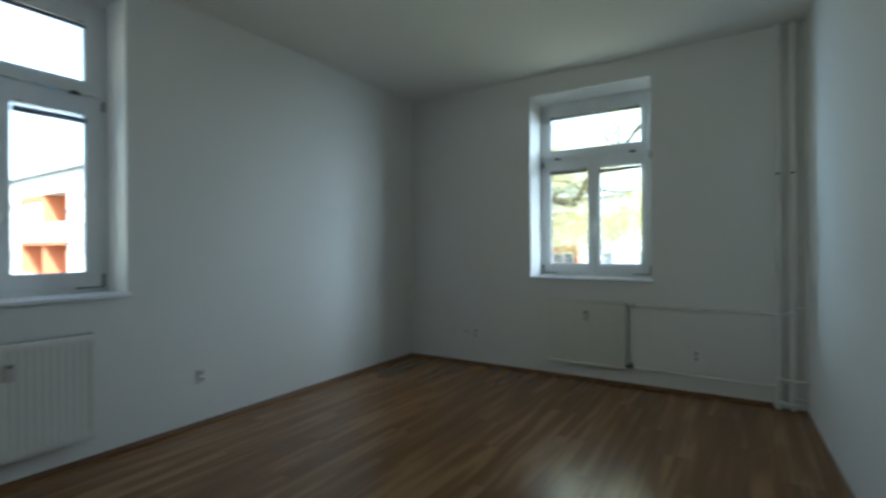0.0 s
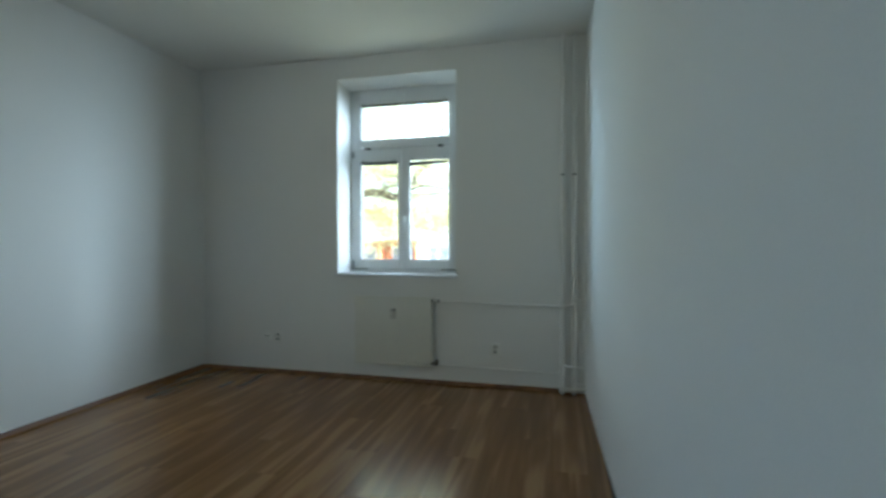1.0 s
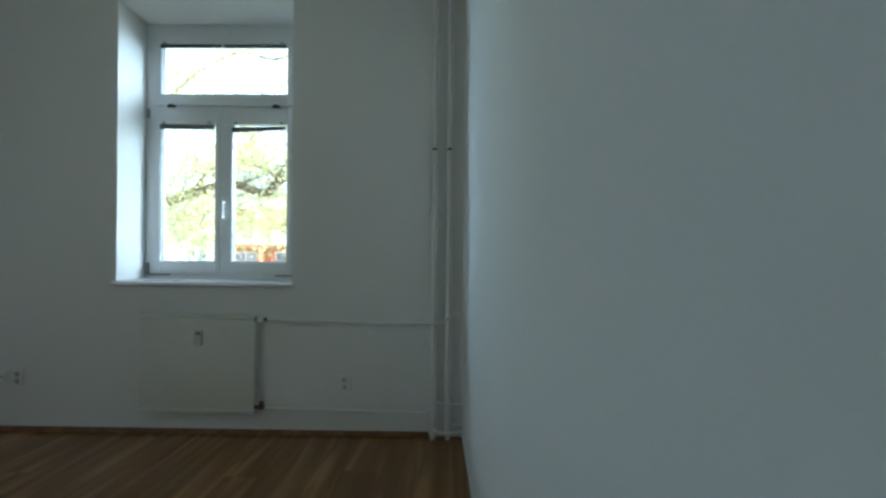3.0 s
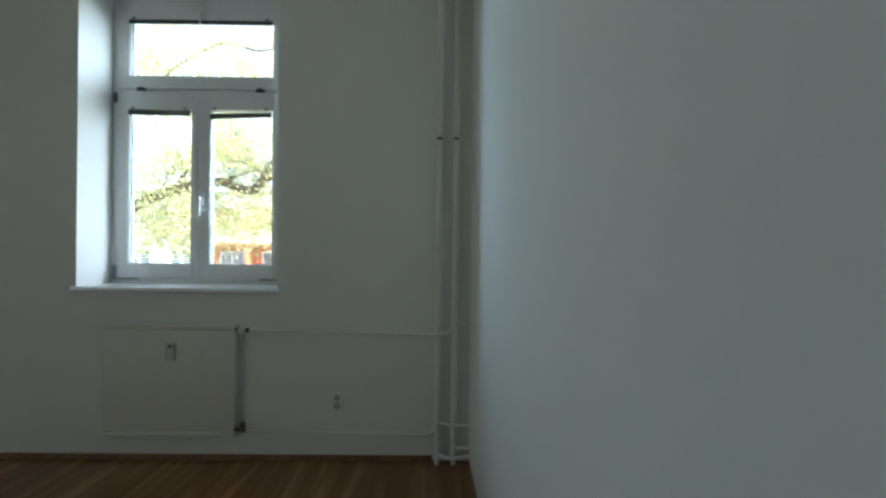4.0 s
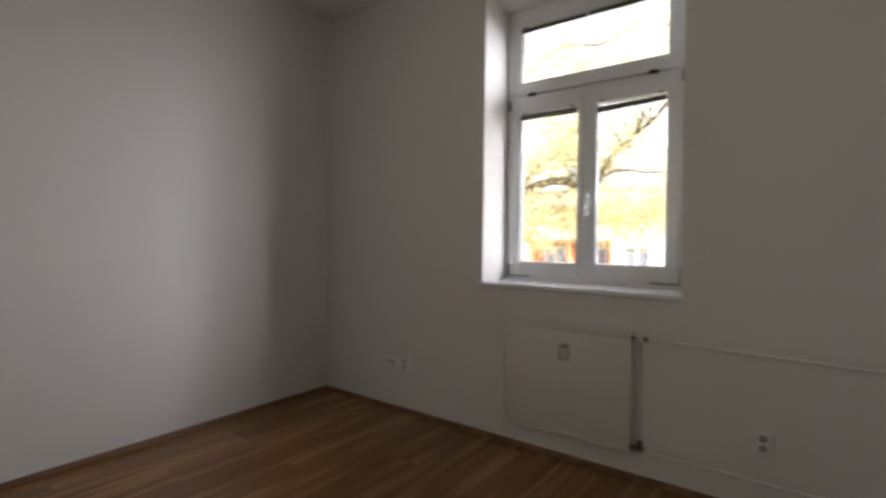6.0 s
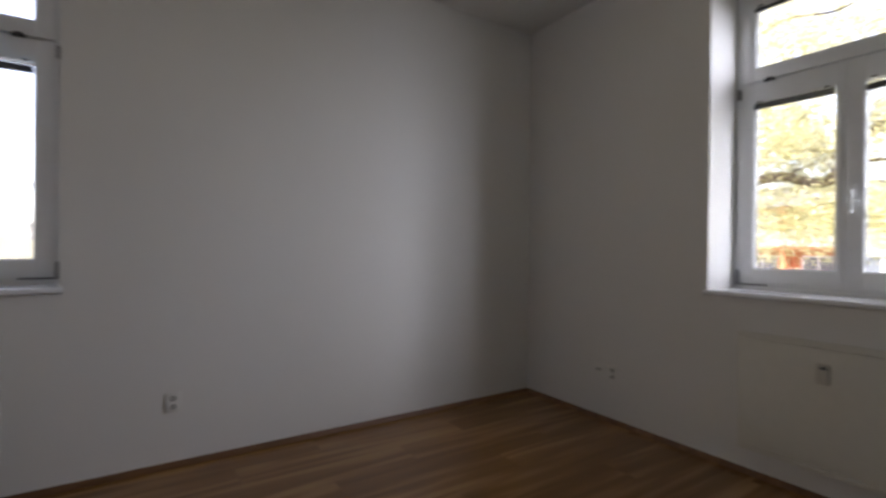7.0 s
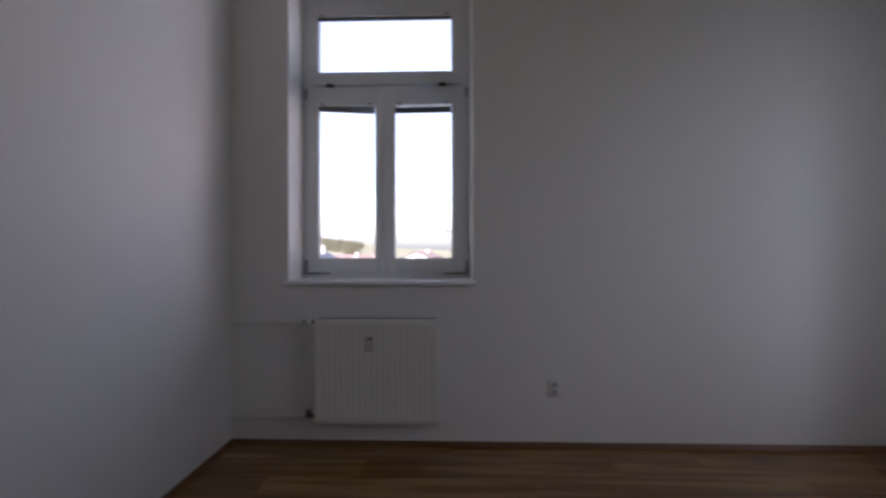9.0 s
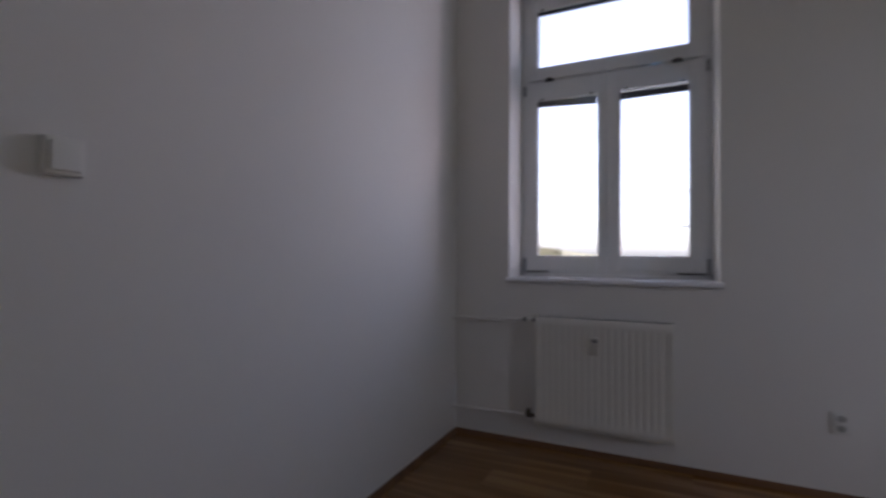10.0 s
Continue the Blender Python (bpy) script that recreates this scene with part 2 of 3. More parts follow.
def wall_with_window(to_world, u0, u1, cu, z0, z1, hw, splay_side, splay_top, depth, thick):
    """A wall with one splayed window opening through it. u runs along the wall, d outwards."""
    bm = bmesh.new()

    def rect(d, a, b, c, e):
        return [bm.verts.new(to_world(u, d, z)) for u, z in ((a, c), (b, c), (b, e), (a, e))]
    inner, inner_o = rect(0, u0, u1, 0, TOP), rect(0, cu - hw, cu + hw, z0, z1)
    mid_o = rect(depth, cu - hw + splay_side, cu + hw - splay_side, z0, z1 - splay_top)
    out_o = rect(thick, cu - hw + splay_side, cu + hw - splay_side, z0, z1 - splay_top)
    outer = rect(thick, u0, u1, 0, TOP)
    for a, b in ((inner, inner_o), (inner_o, mid_o), (mid_o, out_o), (out_o, outer), (outer, inner)):
        for k in range(4):
            bm.faces.new((a[k], a[(k + 1) % 4], b[(k + 1) % 4], b[k]))
    return bm


B_CU, A_CU, A_DZ, A_TALL = 1.9365, -3.428, -0.0244, 1.043      # the west window is a little taller
B_Z0, B_Z1, B_HW, DEPTH, THICK = 0.901, 2.632, 0.5365, 0.24, 0.45
A_HW, A_DEPTH = 0.525, 0.225
to_a = lambda u, d, z: (-d, u, z)
to_b = lambda u, d, z: (u, d, z)
wall_w = solid("wall_west", wall_with_window(to_a, -L - 0.2, THICK, A_CU, B_Z0 * A_TALL + A_DZ, B_Z1 * A_TALL + A_DZ, A_HW, 0.007, 0.034, A_DEPTH, THICK), WALL,
               "white painted plaster wall with a deep window opening", "wall")
wall_n = solid("wall_north", wall_with_window(to_b, 0.0, W + 0.25, B_CU, B_Z0, B_Z1, B_HW, 0.018, 0.034, DEPTH, THICK), WALL,
               "white painted plaster wall with a deep window opening", "wall")


def prism(points, z0, z1):
    bm = bmesh.new()
    lo, hi = [bm.verts.new((x, y, z0)) for x, y in points], [bm.verts.new((x, y, z1)) for x, y in points]
    n = len(points)
    for k in range(n):
        bm.faces.new((lo[k], lo[(k + 1) % n], hi[(k + 1) % n], hi[k]))
    bm.faces.new(lo[::-1])
    bm.faces.new(hi)
    return bm


solid("wall_east", prism([(W, 0), (W_D, -L), (W_D + 0.25, -L), (W + 0.25, 0)], 0, TOP), WALL, "plain white painted plaster wall", "wall")
DOOR0, DOOR1, DOOR_H = 2.70, 3.58, 2.05
south = prism([(0, -L), (0, -L - 0.2), (DOOR0, -L - 0.2), (DOOR0, -L)], 0, TOP)
box(south, DOOR0, DOOR1, -L - 0.2, -L, DOOR_H, TOP)
box(south, DOOR1, W_D + 0.25, -L - 0.2, -L, 0, TOP)
solid("wall_south", south, WALL, "plain white painted plaster wall with a doorway and a light switch", "wall")
# a plain closed passage behind the doorway
passage = block(DOOR0 - 0.9, DOOR0 - 0.75, -L - 1.5, -L - 0.2, 0, TOP)
box(passage, W_D + 0.1, W_D + 0.25, -L - 1.5, -L - 0.2, 0, TOP)
box(passage, DOOR0 - 0.9, W_D + 0.25, -L - 1.65, -L - 1.5, 0, TOP)
solid("wall_passage", passage, WALL, "plain white passage walls behind the doorway", "wall")
solid("ceiling_passage", block(DOOR0 - 0.75, W_D + 0.1, -L - 1.5, -L - 0.2, 2.6, 2.75), CEIL, "plain white passage ceiling", "ceiling")
solid("floor_passage", block(DOOR0 - 0.75, W_D + 0.1, -L - 1.5, -L, -0.03, -0.001), SKIRT, "brown laminate floor of the passage", "floor")
solid("ceiling", prism([(0, 0), (0, -L), (W_D, -L), (W, 0)], H, H + 0.2), CEIL, "plain white painted plaster ceiling", "ceiling")
# the storey below and the roof of the house
solid("house_base", prism([(-THICK, THICK), (-THICK, -L - 1.65), (W_D + 0.25, -L - 1.65), (W_D + 0.25, THICK)], GROUND, -0.03), HOUSE_OUT,
      "pale rendered lower storey of the house", "wall")
solid("house_roof", prism([(-THICK - 0.3, THICK + 0.3), (-THICK - 0.3, -L - 1.95), (W_D + 0.55, -L - 1.95), (W_D + 0.55, THICK + 0.3)], TOP, TOP + 0.15), ROOF,
      "flat dark felt roof slab over the house", "roof")
floor = solid("floor", prism([(0, 0), (0, -L), (W_D, -L), (W, 0)], -0.03, -0.008), UNDERLAY, "brown oak laminate floor of long boards", "floor")


def skirting(name, a, b):
    """A low coved wood-tone skirting along the wall foot from a to b, with the room to its right."""
    a, b = Vector((*a, 0)), Vector((*b, 0))
    along = (b - a).normalized()
    side = Vector((along.y, -along.x, 0))
    outline = [(0.0005, 0.0), (0.018, 0.0), (0.018, 0.005), (0.0145, 0.011), (0.0105, 0.017), (0.0075, 0.024), (0.004, 0.028), (0.0005, 0.028)]
    bm = bmesh.new()
    ends = [[bm.verts.new(p + side * o + Vector((0, 0, z))) for o, z in outline] for p in (a, b)]
    n = len(outline)
    for k in range(n):
        bm.faces.new((ends[0][k], ends[0][(k + 1) % n], ends[1][(k + 1) % n], ends[1][k]))
    bm.faces.new(ends[0][::-1])
    bm.faces.new(ends[1])
    return solid(name, bm, SKIRT, "low wood-tone skirting strip at the wall foot", "skirting", smooth=True)


skirting("baseboard_west", (0, -L), (0, 0))
skirting("baseboard_north", (0.018, 0), (W - 0.2, 0))
skirting("baseboard_south", (DOOR0, -L), (0.018, -L))


# ---- windows (local space: wall face at y = 0, room at -y, outdoors at +y, sill top at z = 0.92) ----
def frame_ring(bm, x0, x1, z0, z1, bar, y0, y1, bevel=0.004, bottom=None):
    """Four mitre-free bars round an opening."""
    bt = bar if bottom is None else bottom
    box(bm, x0, x0 + bar, y0, y1, z0, z1, bevel)
    box(bm, x1 - bar, x1, y0, y1, z0, z1, bevel)
    box(bm, x0 + bar - 0.001, x1 - bar + 0.001, y0 + 0.0005, y1 - 0.0005, z1 - bar, z1, bevel)
    box(bm, x0 + bar - 0.001, x1 - bar + 0.001, y0 + 0.0005, y1 - 0.0005, z0, z0 + bt, bevel)
    return bm


def build_window(name, m, depth, hw_open, label, fan_handle=False, panes=(-0.421, -0.054, 0.054, 0.421)):
    """A white two-wing window with a fanlight over it: outer frame, three sashes with panes, fittings and the inner sill."""
    win = thing(name, m, label, "window", kind="structure")
    fw, y0, y1 = 0.520, depth, depth + 0.075
    zb, zt, zj = 0.926, 2.602, 2.056
    ring = frame_ring(bmesh.new(), -fw, fw, zb, zt, 0.075, y0 + 0.009, y1, 0.004)
    box(ring, -fw + 0.074, fw - 0.074, y0 + 0.024, y1 - 0.001, zj - 0.022, zj + 0.022, 0.004)
    part("outer_frame", ring, PVC, win)
    yf, yb = y0 + 0.001, y0 + 0.058

    def sash(x0, x1, z0, z1, px0, px1, pz0, pz1):
        bm = bmesh.new()
        for (a0, a1, c0, c1) in ((x0, px0, z0, z1), (px1, x1, z0, z1), (px0 - 0.001, px1 + 0.001, pz1, z1 - 0.0006), (px0 - 0.001, px1 + 0.001, z0 + 0.0006, pz0)):
            box(bm, a0, a1, yf, yb, c0, c1, 0.005)
        s = part("sash", bm, PVC, win)
        part("glazing_bead", frame_ring(bmesh.new(), px0 - 0.012, px1 + 0.012, pz0 - 0.012, pz1 + 0.012, 0.017, yf + 0.006, yf + 0.03, 0.004), PVC, s)
        part("gasket", frame_ring(bmesh.new(), px0 - 0.002, px1 + 0.002, pz0 - 0.002, pz1 + 0.002, 0.0075, yf + 0.02, yf + 0.036, 0.001), GASKET, s)
        pane = part("pane", block(px0 - 0.008, px1 + 0.008, yf + 0.026, yf + 0.03, pz0 - 0.008, pz1 + 0.008), GLASS, s, "clear window glass", smooth=False)
        pane.visible_shadow = False
        return s
    pa, pb, pc, pd = panes
    sash(-fw + 0.032, fw - 0.032, zj + 0.006, zt - 0.034, pa, pd, 2.137, 2.466)
    left = sash(-fw + 0.032, 0.0015 - 0.02, zb + 0.028, zj - 0.006, pa, pb, 1.033, 1.942)
    right = sash(0.0015 - 0.018, fw - 0.032, zb + 0.028, zj - 0.006, pc, pd, 1.033, 1.942)
    # lever handle on the opening wing
    rose = box(bmesh.new(), -0.004, 0.026, yf - 0.011, yf, 1.385, 1.455, 0.004)
    part("handle_plate", rose, PVC, right)
    lever = block(0.002, 0.020, yf - 0.048, yf - 0.034, 1.315, 1.437, 0.006, 3)
    disc(lever, (0.011, yf - 0.022, 1.424), "y", 0.0085, 0.034)
    part("lever", lever, PVC, right)
    if fan_handle:
        h = block(-0.012, 0.012, yf - 0.010, yf, 2.500, 2.545, 0.003)
        box(h, -0.007, 0.007, yf - 0.030, yf - 0.018, 2.440, 2.545, 0.004)
        disc(h, (0, yf - 0.014, 2.528), "y", 0.006, 0.02, 14)
        part("fanlight_handle", h, PVC, win)
    for x in (-0.345, 0.348):           # dark fanlight catches on the joint
        c = block(x - 0.026, x + 0.026, yf - 0.014, yf + 0.001, zj - 0.008, zj + 0.008, 0.004)
        box(c, x - 0.012, x + 0.012, yf - 0.02, yf - 0.012, zj - 0.005, zj + 0.011, 0.003)
        part("catch", c, DARKPLASTIC, win, "dark fanlight catch")
    for sx in (-1, 1):                  # hinges at the wing corners
        for z, h in ((2.008, 0.05), (0.985, 0.075)):
            g = block(sx * (fw - 0.032), sx * (fw - 0.016), yf - 0.012, yf + 0.018, z - h / 2, z + h / 2, 0.003)
            disc(g, (sx * (fw - 0.024), yf - 0.011, z), "z", 0.0075, h + 0.006, 14)
            part("hinge", g, METAL, win, "grey metal hinge")
        part("hinge_arm", block(sx * (fw - 0.17), sx * (fw - 0.034), yf - 0.004, yf + 0.004, zb + 0.018, zb + 0.024, 0.001), DARKPLASTIC, win, "dark hinge arm")
    part("drip_profile", block(-fw, fw, y0 + 0.002, y0 + 0.03, zb - 0.012, zb + 0.008, 0.003), PVC, win)
    # inner sill board with a rounded nose
    sill = bmesh.new()
    over = 0.015
    nose = [(0.0, 0.0), (-0.012, 0.0), (-0.019, -0.003), (-0.023, -0.009), (-0.023, -0.022), (-0.019, -0.027), (-0.011, -0.027), (-0.011, -0.020), (0.0, -0.020)]
    prof = [(depth + 0.02, 0.0)] + nose + [(depth + 0.02, -0.020)]
    ends = [[sill.verts.new((x, y, 0.919 + z)) for y, z in prof] for x in (-hw_open - over, hw_open + over)]
    n = len(prof)
    for k in range(n):
        sill.faces.new((ends[0][k], ends[0][(k + 1) % n], ends[1][(k + 1) % n], ends[1][k]))
    sill.faces.new(ends[0][::-1])
    sill.faces.new(ends[1])
    # the board is notched round the wall ends
    for v in sill.verts:
        if v.co.y > 0.001:
            v.co.x = math.copysign(hw_open - 0.004, v.co.x)
    part("window_sill", sill, SILL, win, "white laminate sill with a rounded front edge")
    part("outer_sill", block(-fw, fw, y1 + 0.002, THICK + 0.04, zb - 0.04, zb - 0.02, 0.003), METAL, win, "grey sheet-metal outer sill")
    return win


M_B = pose(B_CU, 0, 0)
M_A = pose(0, A_CU, A_DZ, 0, 0, 90) @ Matrix.Diagonal((1, 1, A_TALL, 1))
build_window("window_1", M_B, DEPTH, B_HW, "white plastic two-wing window with fanlight, closed, in a deep reveal", True)
build_window("window_2", M_A, A_DEPTH, A_HW, "white plastic two-wing window with fanlight, closed, beside the corner", panes=(-0.421, -0.064, 0.054, 0.408))


def build_blind(m, x0, x1, ztop, depth, gap, tilt, stack):
    """A venetian blind drawn up under the head of one pane: headrail, packed slats, bottom rail, cords and clips."""
    y = depth - 0.007
    b = thing("window_blind", m, "dark grey venetian blind drawn up at the pane head", "blind", "drawn-up window blinds")
    part("headrail", block(x0, x1, y - 0.008, y + 0.006, ztop, ztop + 0.012, 0.003), PVC, b, "white headrail")

    def sag(x, k):
        return tilt * (x - x0) / (x1 - x0) * (k + 3) / (stack + 3)
    for k in range(stack):
        z = ztop - gap - 0.0034 * k
        s = bmesh.new()
        grid = [[s.verts.new((x, y + dy, z + dz + sag(x, k))) for dy, dz in ((-0.009, 0), (0, 0.0012), (0.009, 0))] for x in (x0 + 0.003, x1 - 0.003)]
        low = [[s.verts.new(v.co - Vector((0, 0, 0.0024))) for v in row] for row in grid]
        for q in range(2):
            s.faces.new((grid[0][q], grid[0][q + 1], grid[1][q + 1], grid[1][q]))
            s.faces.new((low[0][q], low[1][q], low[1][q + 1], low[0][q + 1]))
            for e in (0, 1):
                s.faces.new((grid[e][q], grid[e][q + 1], low[e][q + 1], low[e][q]))
        for q in (0, 2):
            s.faces.new((grid[0][q], grid[1][q], low[1][q], low[0][q]))
        part("slat", s, BLIND, b, smooth=False)
    zr = ztop - gap - 0.0034 * stack
    rail = block(x0 + 0.002, x1 - 0.002, y - 0.009, y + 0.009, zr - 0.009, zr, 0.002)
    for v in rail.verts:
        v.co.z += sag(v.co.x, stack)
    part("bottom_rail", rail, BLIND, b)
    for x in (x0 + 0.05, x1 - 0.05):
        part("cord", tube([(x, y, zr - 0.004 + tilt * 0.5), (x, y, ztop + 0.004)], 0.0012, 6), CORD, b, "thin white cord")
    for x in (x0 + 0.03, x1 - 0.03):
        part("clip", block(x - 0.012, x + 0.012, y - 0.011, y + 0.004, ztop + 0.001, ztop + 0.009, 0.002), DARKPLASTIC, b, "dark clip")
    return b


for m, dep, gaps, tilts, (pa, pb, pc, pd) in ((M_B, DEPTH, (0.004, 0.004, 0.022), (-0.003, 0.018), (-0.418, -0.057, 0.057, 0.418)),
                                               (M_A, A_DEPTH, (0.006, 0.006, 0.018), (-0.018, 0.002), (-0.418, -0.067, 0.057, 0.405))):
    build_blind(m, pa, pd, 2.462, dep, gaps[0], 0.0, 3)
    build_blind(m, pa, pb, 1.939, dep, gaps[1], tilts[0], 6)
    build_blind(m, pc, pd, 1.939, dep, gaps[2], tilts[1], 7)


# ---- wire hooks on the outer reveal of the west window ----
def build_hook(z):
    h = thing("wire_hook", pose(-0.40, A_CU + A_HW - 0.007, z), "thin dark wire hook on the outer window reveal", "hook", "wire hooks outside")
    part("arm", tube([(0, 0.01, 0), (0, -0.15, 0.004)], 0.004, 8), DARKPLASTIC, h)
    for y in (-0.10, -0.148):
        part("prong", tube([(0, y, 0.012), (0, y, -0.035)], 0.004, 8), DARKPLASTIC, h)


for z in (1.43, 1.225):
    build_hook(z)


# ---- radiators (local space: wall at y = 0, front towards -y) ----
def build_radiator(m, width, height, ribbed, pipe_side, label, meter_x, enamel):
    """A panel radiator on brackets with covers, valves and a heat meter. The origin is at its lower left corner on the wall."""
    r = thing("radiator", m, label, "radiator")
    yf, yb = (-0.080, -0.024) if ribbed else (-0.058, -0.014)
    if ribbed:
        bm = bmesh.new()
        zs = (0.0, 0.012, 0.036, 0.05, height - 0.062, height - 0.048, height - 0.024, height - 0.008)
        pitch, cols = 0.0333, []
        n = int((width - 0.04) / pitch)
        start = (width - n * pitch) / 2
        xs = [(0.0, 0)] + [(start + k * pitch + o * pitch, v) for k in range(n) for o, v in ((0.12, 0), (0.28, 1), (0.72, 1), (0.88, 0))] + [(width, 0)]
        for x, v in xs:
            cols.append([bm.verts.new((x, yf + (0.0032 if v and i in (3, 4) else 0.0) + (0.006 if i in (0, 7) else 0), z)) for i, z in enumerate(zs)])
        for c0, c1 in zip(cols, cols[1:]):
            for i in range(len(zs) - 1):
                bm.faces.new((c0[i], c1[i], c1[i + 1], c0[i + 1]))
        part("front_panel", bm, enamel, r, "ribbed white steel panel")
        part("water_channel", block(0.004, width - 0.004, yf + 0.0135, yf + 0.028, 0.003, height - 0.03, 0.004), enamel, r)
        part("back_panel", block(0.004, width - 0.004, yb - 0.012, yb, 0.003, height - 0.03, 0.004), enamel, r)
    else:
        part("front_panel", block(0.0, width, yf, yf + 0.014, 0.026, height - 0.034, 0.003), enamel, r, "smooth white steel panel")
        part("top_strip", block(0.0, width, yf - 0.002, yf + 0.012, height - 0.032, height - 0.002, 0.003), enamel, r)
        part("bottom_strip", block(0.0, width, yf - 0.003, yf + 0.013, 0.0, 0.025, 0.005), enamel, r)
        part("back_panel", block(0.004, width - 0.004, yb - 0.012, yb, 0.006, height - 0.03, 0.004), enamel, r)
    for x in (0.0, width):
        part("side_cover", block(x - 0.0015, x + 0.0015, yf + 0.012, -0.004, 0.012, height - 0.004, 0.001), enamel, r)
    n = 15
    for k in range(n):
        x = 0.01 + (width - 0.02) * k / (n - 1)
        part("grille_bar", block(x - 0.0015, x + 0.0015, yf + 0.014, yb - 0.001, height - 0.008, height - 0.004), enamel, r, smooth=False)
    # dark filler under the grille: shade between the white panels, put in as colour
    part("panel_gap_shade", block(0.006, width - 0.006, yf + 0.0165, yb - 0.001, height - 0.028, height - 0.010), GASKET, r, "dark filler painted as the shade between the panels", smooth=False)
    for x in (0.12, width - 0.12):
        part("bracket", block(x - 0.015, x + 0.015, yb - 0.002, 0.0, 0.06, height - 0.08, 0.002), enamel, r)
    meter = block(meter_x - 0.024, meter_x + 0.024, yf - 0.016, yf - 0.001, height - 0.188, height - 0.098, 0.006, 3)
    mt = part("heat_meter", meter, METER, r, "small grey heat-cost meter")
    part("display", block(meter_x - 0.008, meter_x + 0.016, yf - 0.0175, yf - 0.015, height - 0.122, height - 0.108, 0.001), GASKET, mt, "dark display window")
    # valve above, lockshield below, on the pipe side
    s = 1 if pipe_side == "right" else -1
    x = width if s == 1 else 0.0
    yv = -0.050
    v = disc(bmesh.new(), (x + s * 0.010, yv, height - 0.03), "x", 0.011, 0.02, 16)
    part("coupling", v, DARKPLASTIC, r, "dark coupling nut")
    body = disc(bmesh.new(), (x + s * 0.036, yv, height - 0.03), "x", 0.013, 0.036, 18, 0.003)
    disc(body, (x + s * 0.036, yv - 0.02, height - 0.03), "y", 0.015, 0.04, 18, 0.004)
    part("valve", body, SOCKET, r, "white valve cap")
    part("coupling", disc(bmesh.new(), (x + s * 0.062, yv, height - 0.03), "x", 0.0105, 0.018, 16), DARKPLASTIC, r, "dark coupling nut")
    low = disc(bmesh.new(), (x + s * 0.012, yv, 0.036), "x", 0.011, 0.024, 16)
    disc(low, (x + s * 0.042, yv, 0.036), "x", 0.014, 0.03, 6)
    disc(low, (x + s * 0.042, yv, 0.054), "z", 0.0125, 0.034, 16, 0.003)
    part("lockshield", low, BRASS, r, "dull brass lockshield valve")
    return r


RB = (1.586, 0.142, 0.690, 0.590)
build_radiator(pose(RB[0], 0, RB[1]), RB[2], RB[3], False, "right", "cream-white panel radiator with smooth front under the window", 0.355, CREAM)
RA = (-3.782, 0.146, 0.680, 0.590)
build_radiator(pose(0, RA[0], RA[1], 0, 0, 90), RA[2], RA[3], True, "left", "white ribbed panel radiator under the window by the corner", 0.31, ENAMEL)


# ---- heating pipes ----
def collar(bm, x, y, z, r):
    disc(bm, (x, y, z), "z", r, 0.012, 18, 0.002)
    return bm


def build_risers():
    t = thing("heating_pipes", pose(0, 0, 0), "white painted heating risers with branch pipes in the corner", "pipe")
    x1, x2, y, r = 3.339, 3.428, -0.043, 0.0135
    for x in (x1, x2):
        p = part("riser", tube([(x, y, 0.0), (x, y, H)], r, 18), PIPE, t)
        part("clamp", collar(collar(bmesh.new(), x, y, 1.735, r + 0.003), x, y, 1.750, r + 0.002), PIPE, p, "white pipe clamp")
        dark = disc(bmesh.new(), (x, y - 0.004, 1.723), "z", r + 0.001, 0.011, 18)
        box(dark, x - 0.004, x + 0.004, y + 0.01, -0.0005, 1.716, 1.730)
        part("clamp_screw", dark, DARKPLASTIC, p, "dark gap of the pipe clamp")
    xr, zt, zl = RB[0] + RB[2] + 0.07, RB[1] + RB[3] - 0.03, RB[1] + 0.030
    part("branch_pipe", tube([(xr, -0.050, zt), (x1 + 0.02, -0.068, zt - 0.012), (x2 - 0.012, -0.062, zt + 0.004), (x2, y, zt + 0.03)], 0.0078, bend=0.03), PIPE, t)
    part("branch_pipe", tube([(xr - 0.01, -0.050, zl), (x1 - 0.05, -0.054, zl - 0.014), (x1, y, zl + 0.012)], 0.0078, bend=0.03), PIPE, t)
    part("stub_pipe", tube([(x2, y, 0.725), (x2 + 0.02, y - 0.012, 0.745), (W + 0.02, y - 0.012, 0.745)], 0.0078, bend=0.02), PIPE, t)
    part("stub_pipe", tube([(x1, y, 0.232), (x1 + 0.03, y - 0.03, 0.222), (x2, y - 0.033, 0.216), (W + 0.02, y - 0.03, 0.216)], 0.0078, bend=0.03), PIPE, t)
    part("stub_pipe", tube([(x2, y, 0.082), (W + 0.02, y, 0.084)], 0.010), PIPE, t)
    part("stub_pipe", tube([(x1, y, 0.055), (x1 + 0.03, y - 0.03, 0.048), (x2, y - 0.034, 0.044), (W + 0.02, y - 0.028, 0.056)], 0.010, bend=0.03), PIPE, t)
    return t


build_risers()


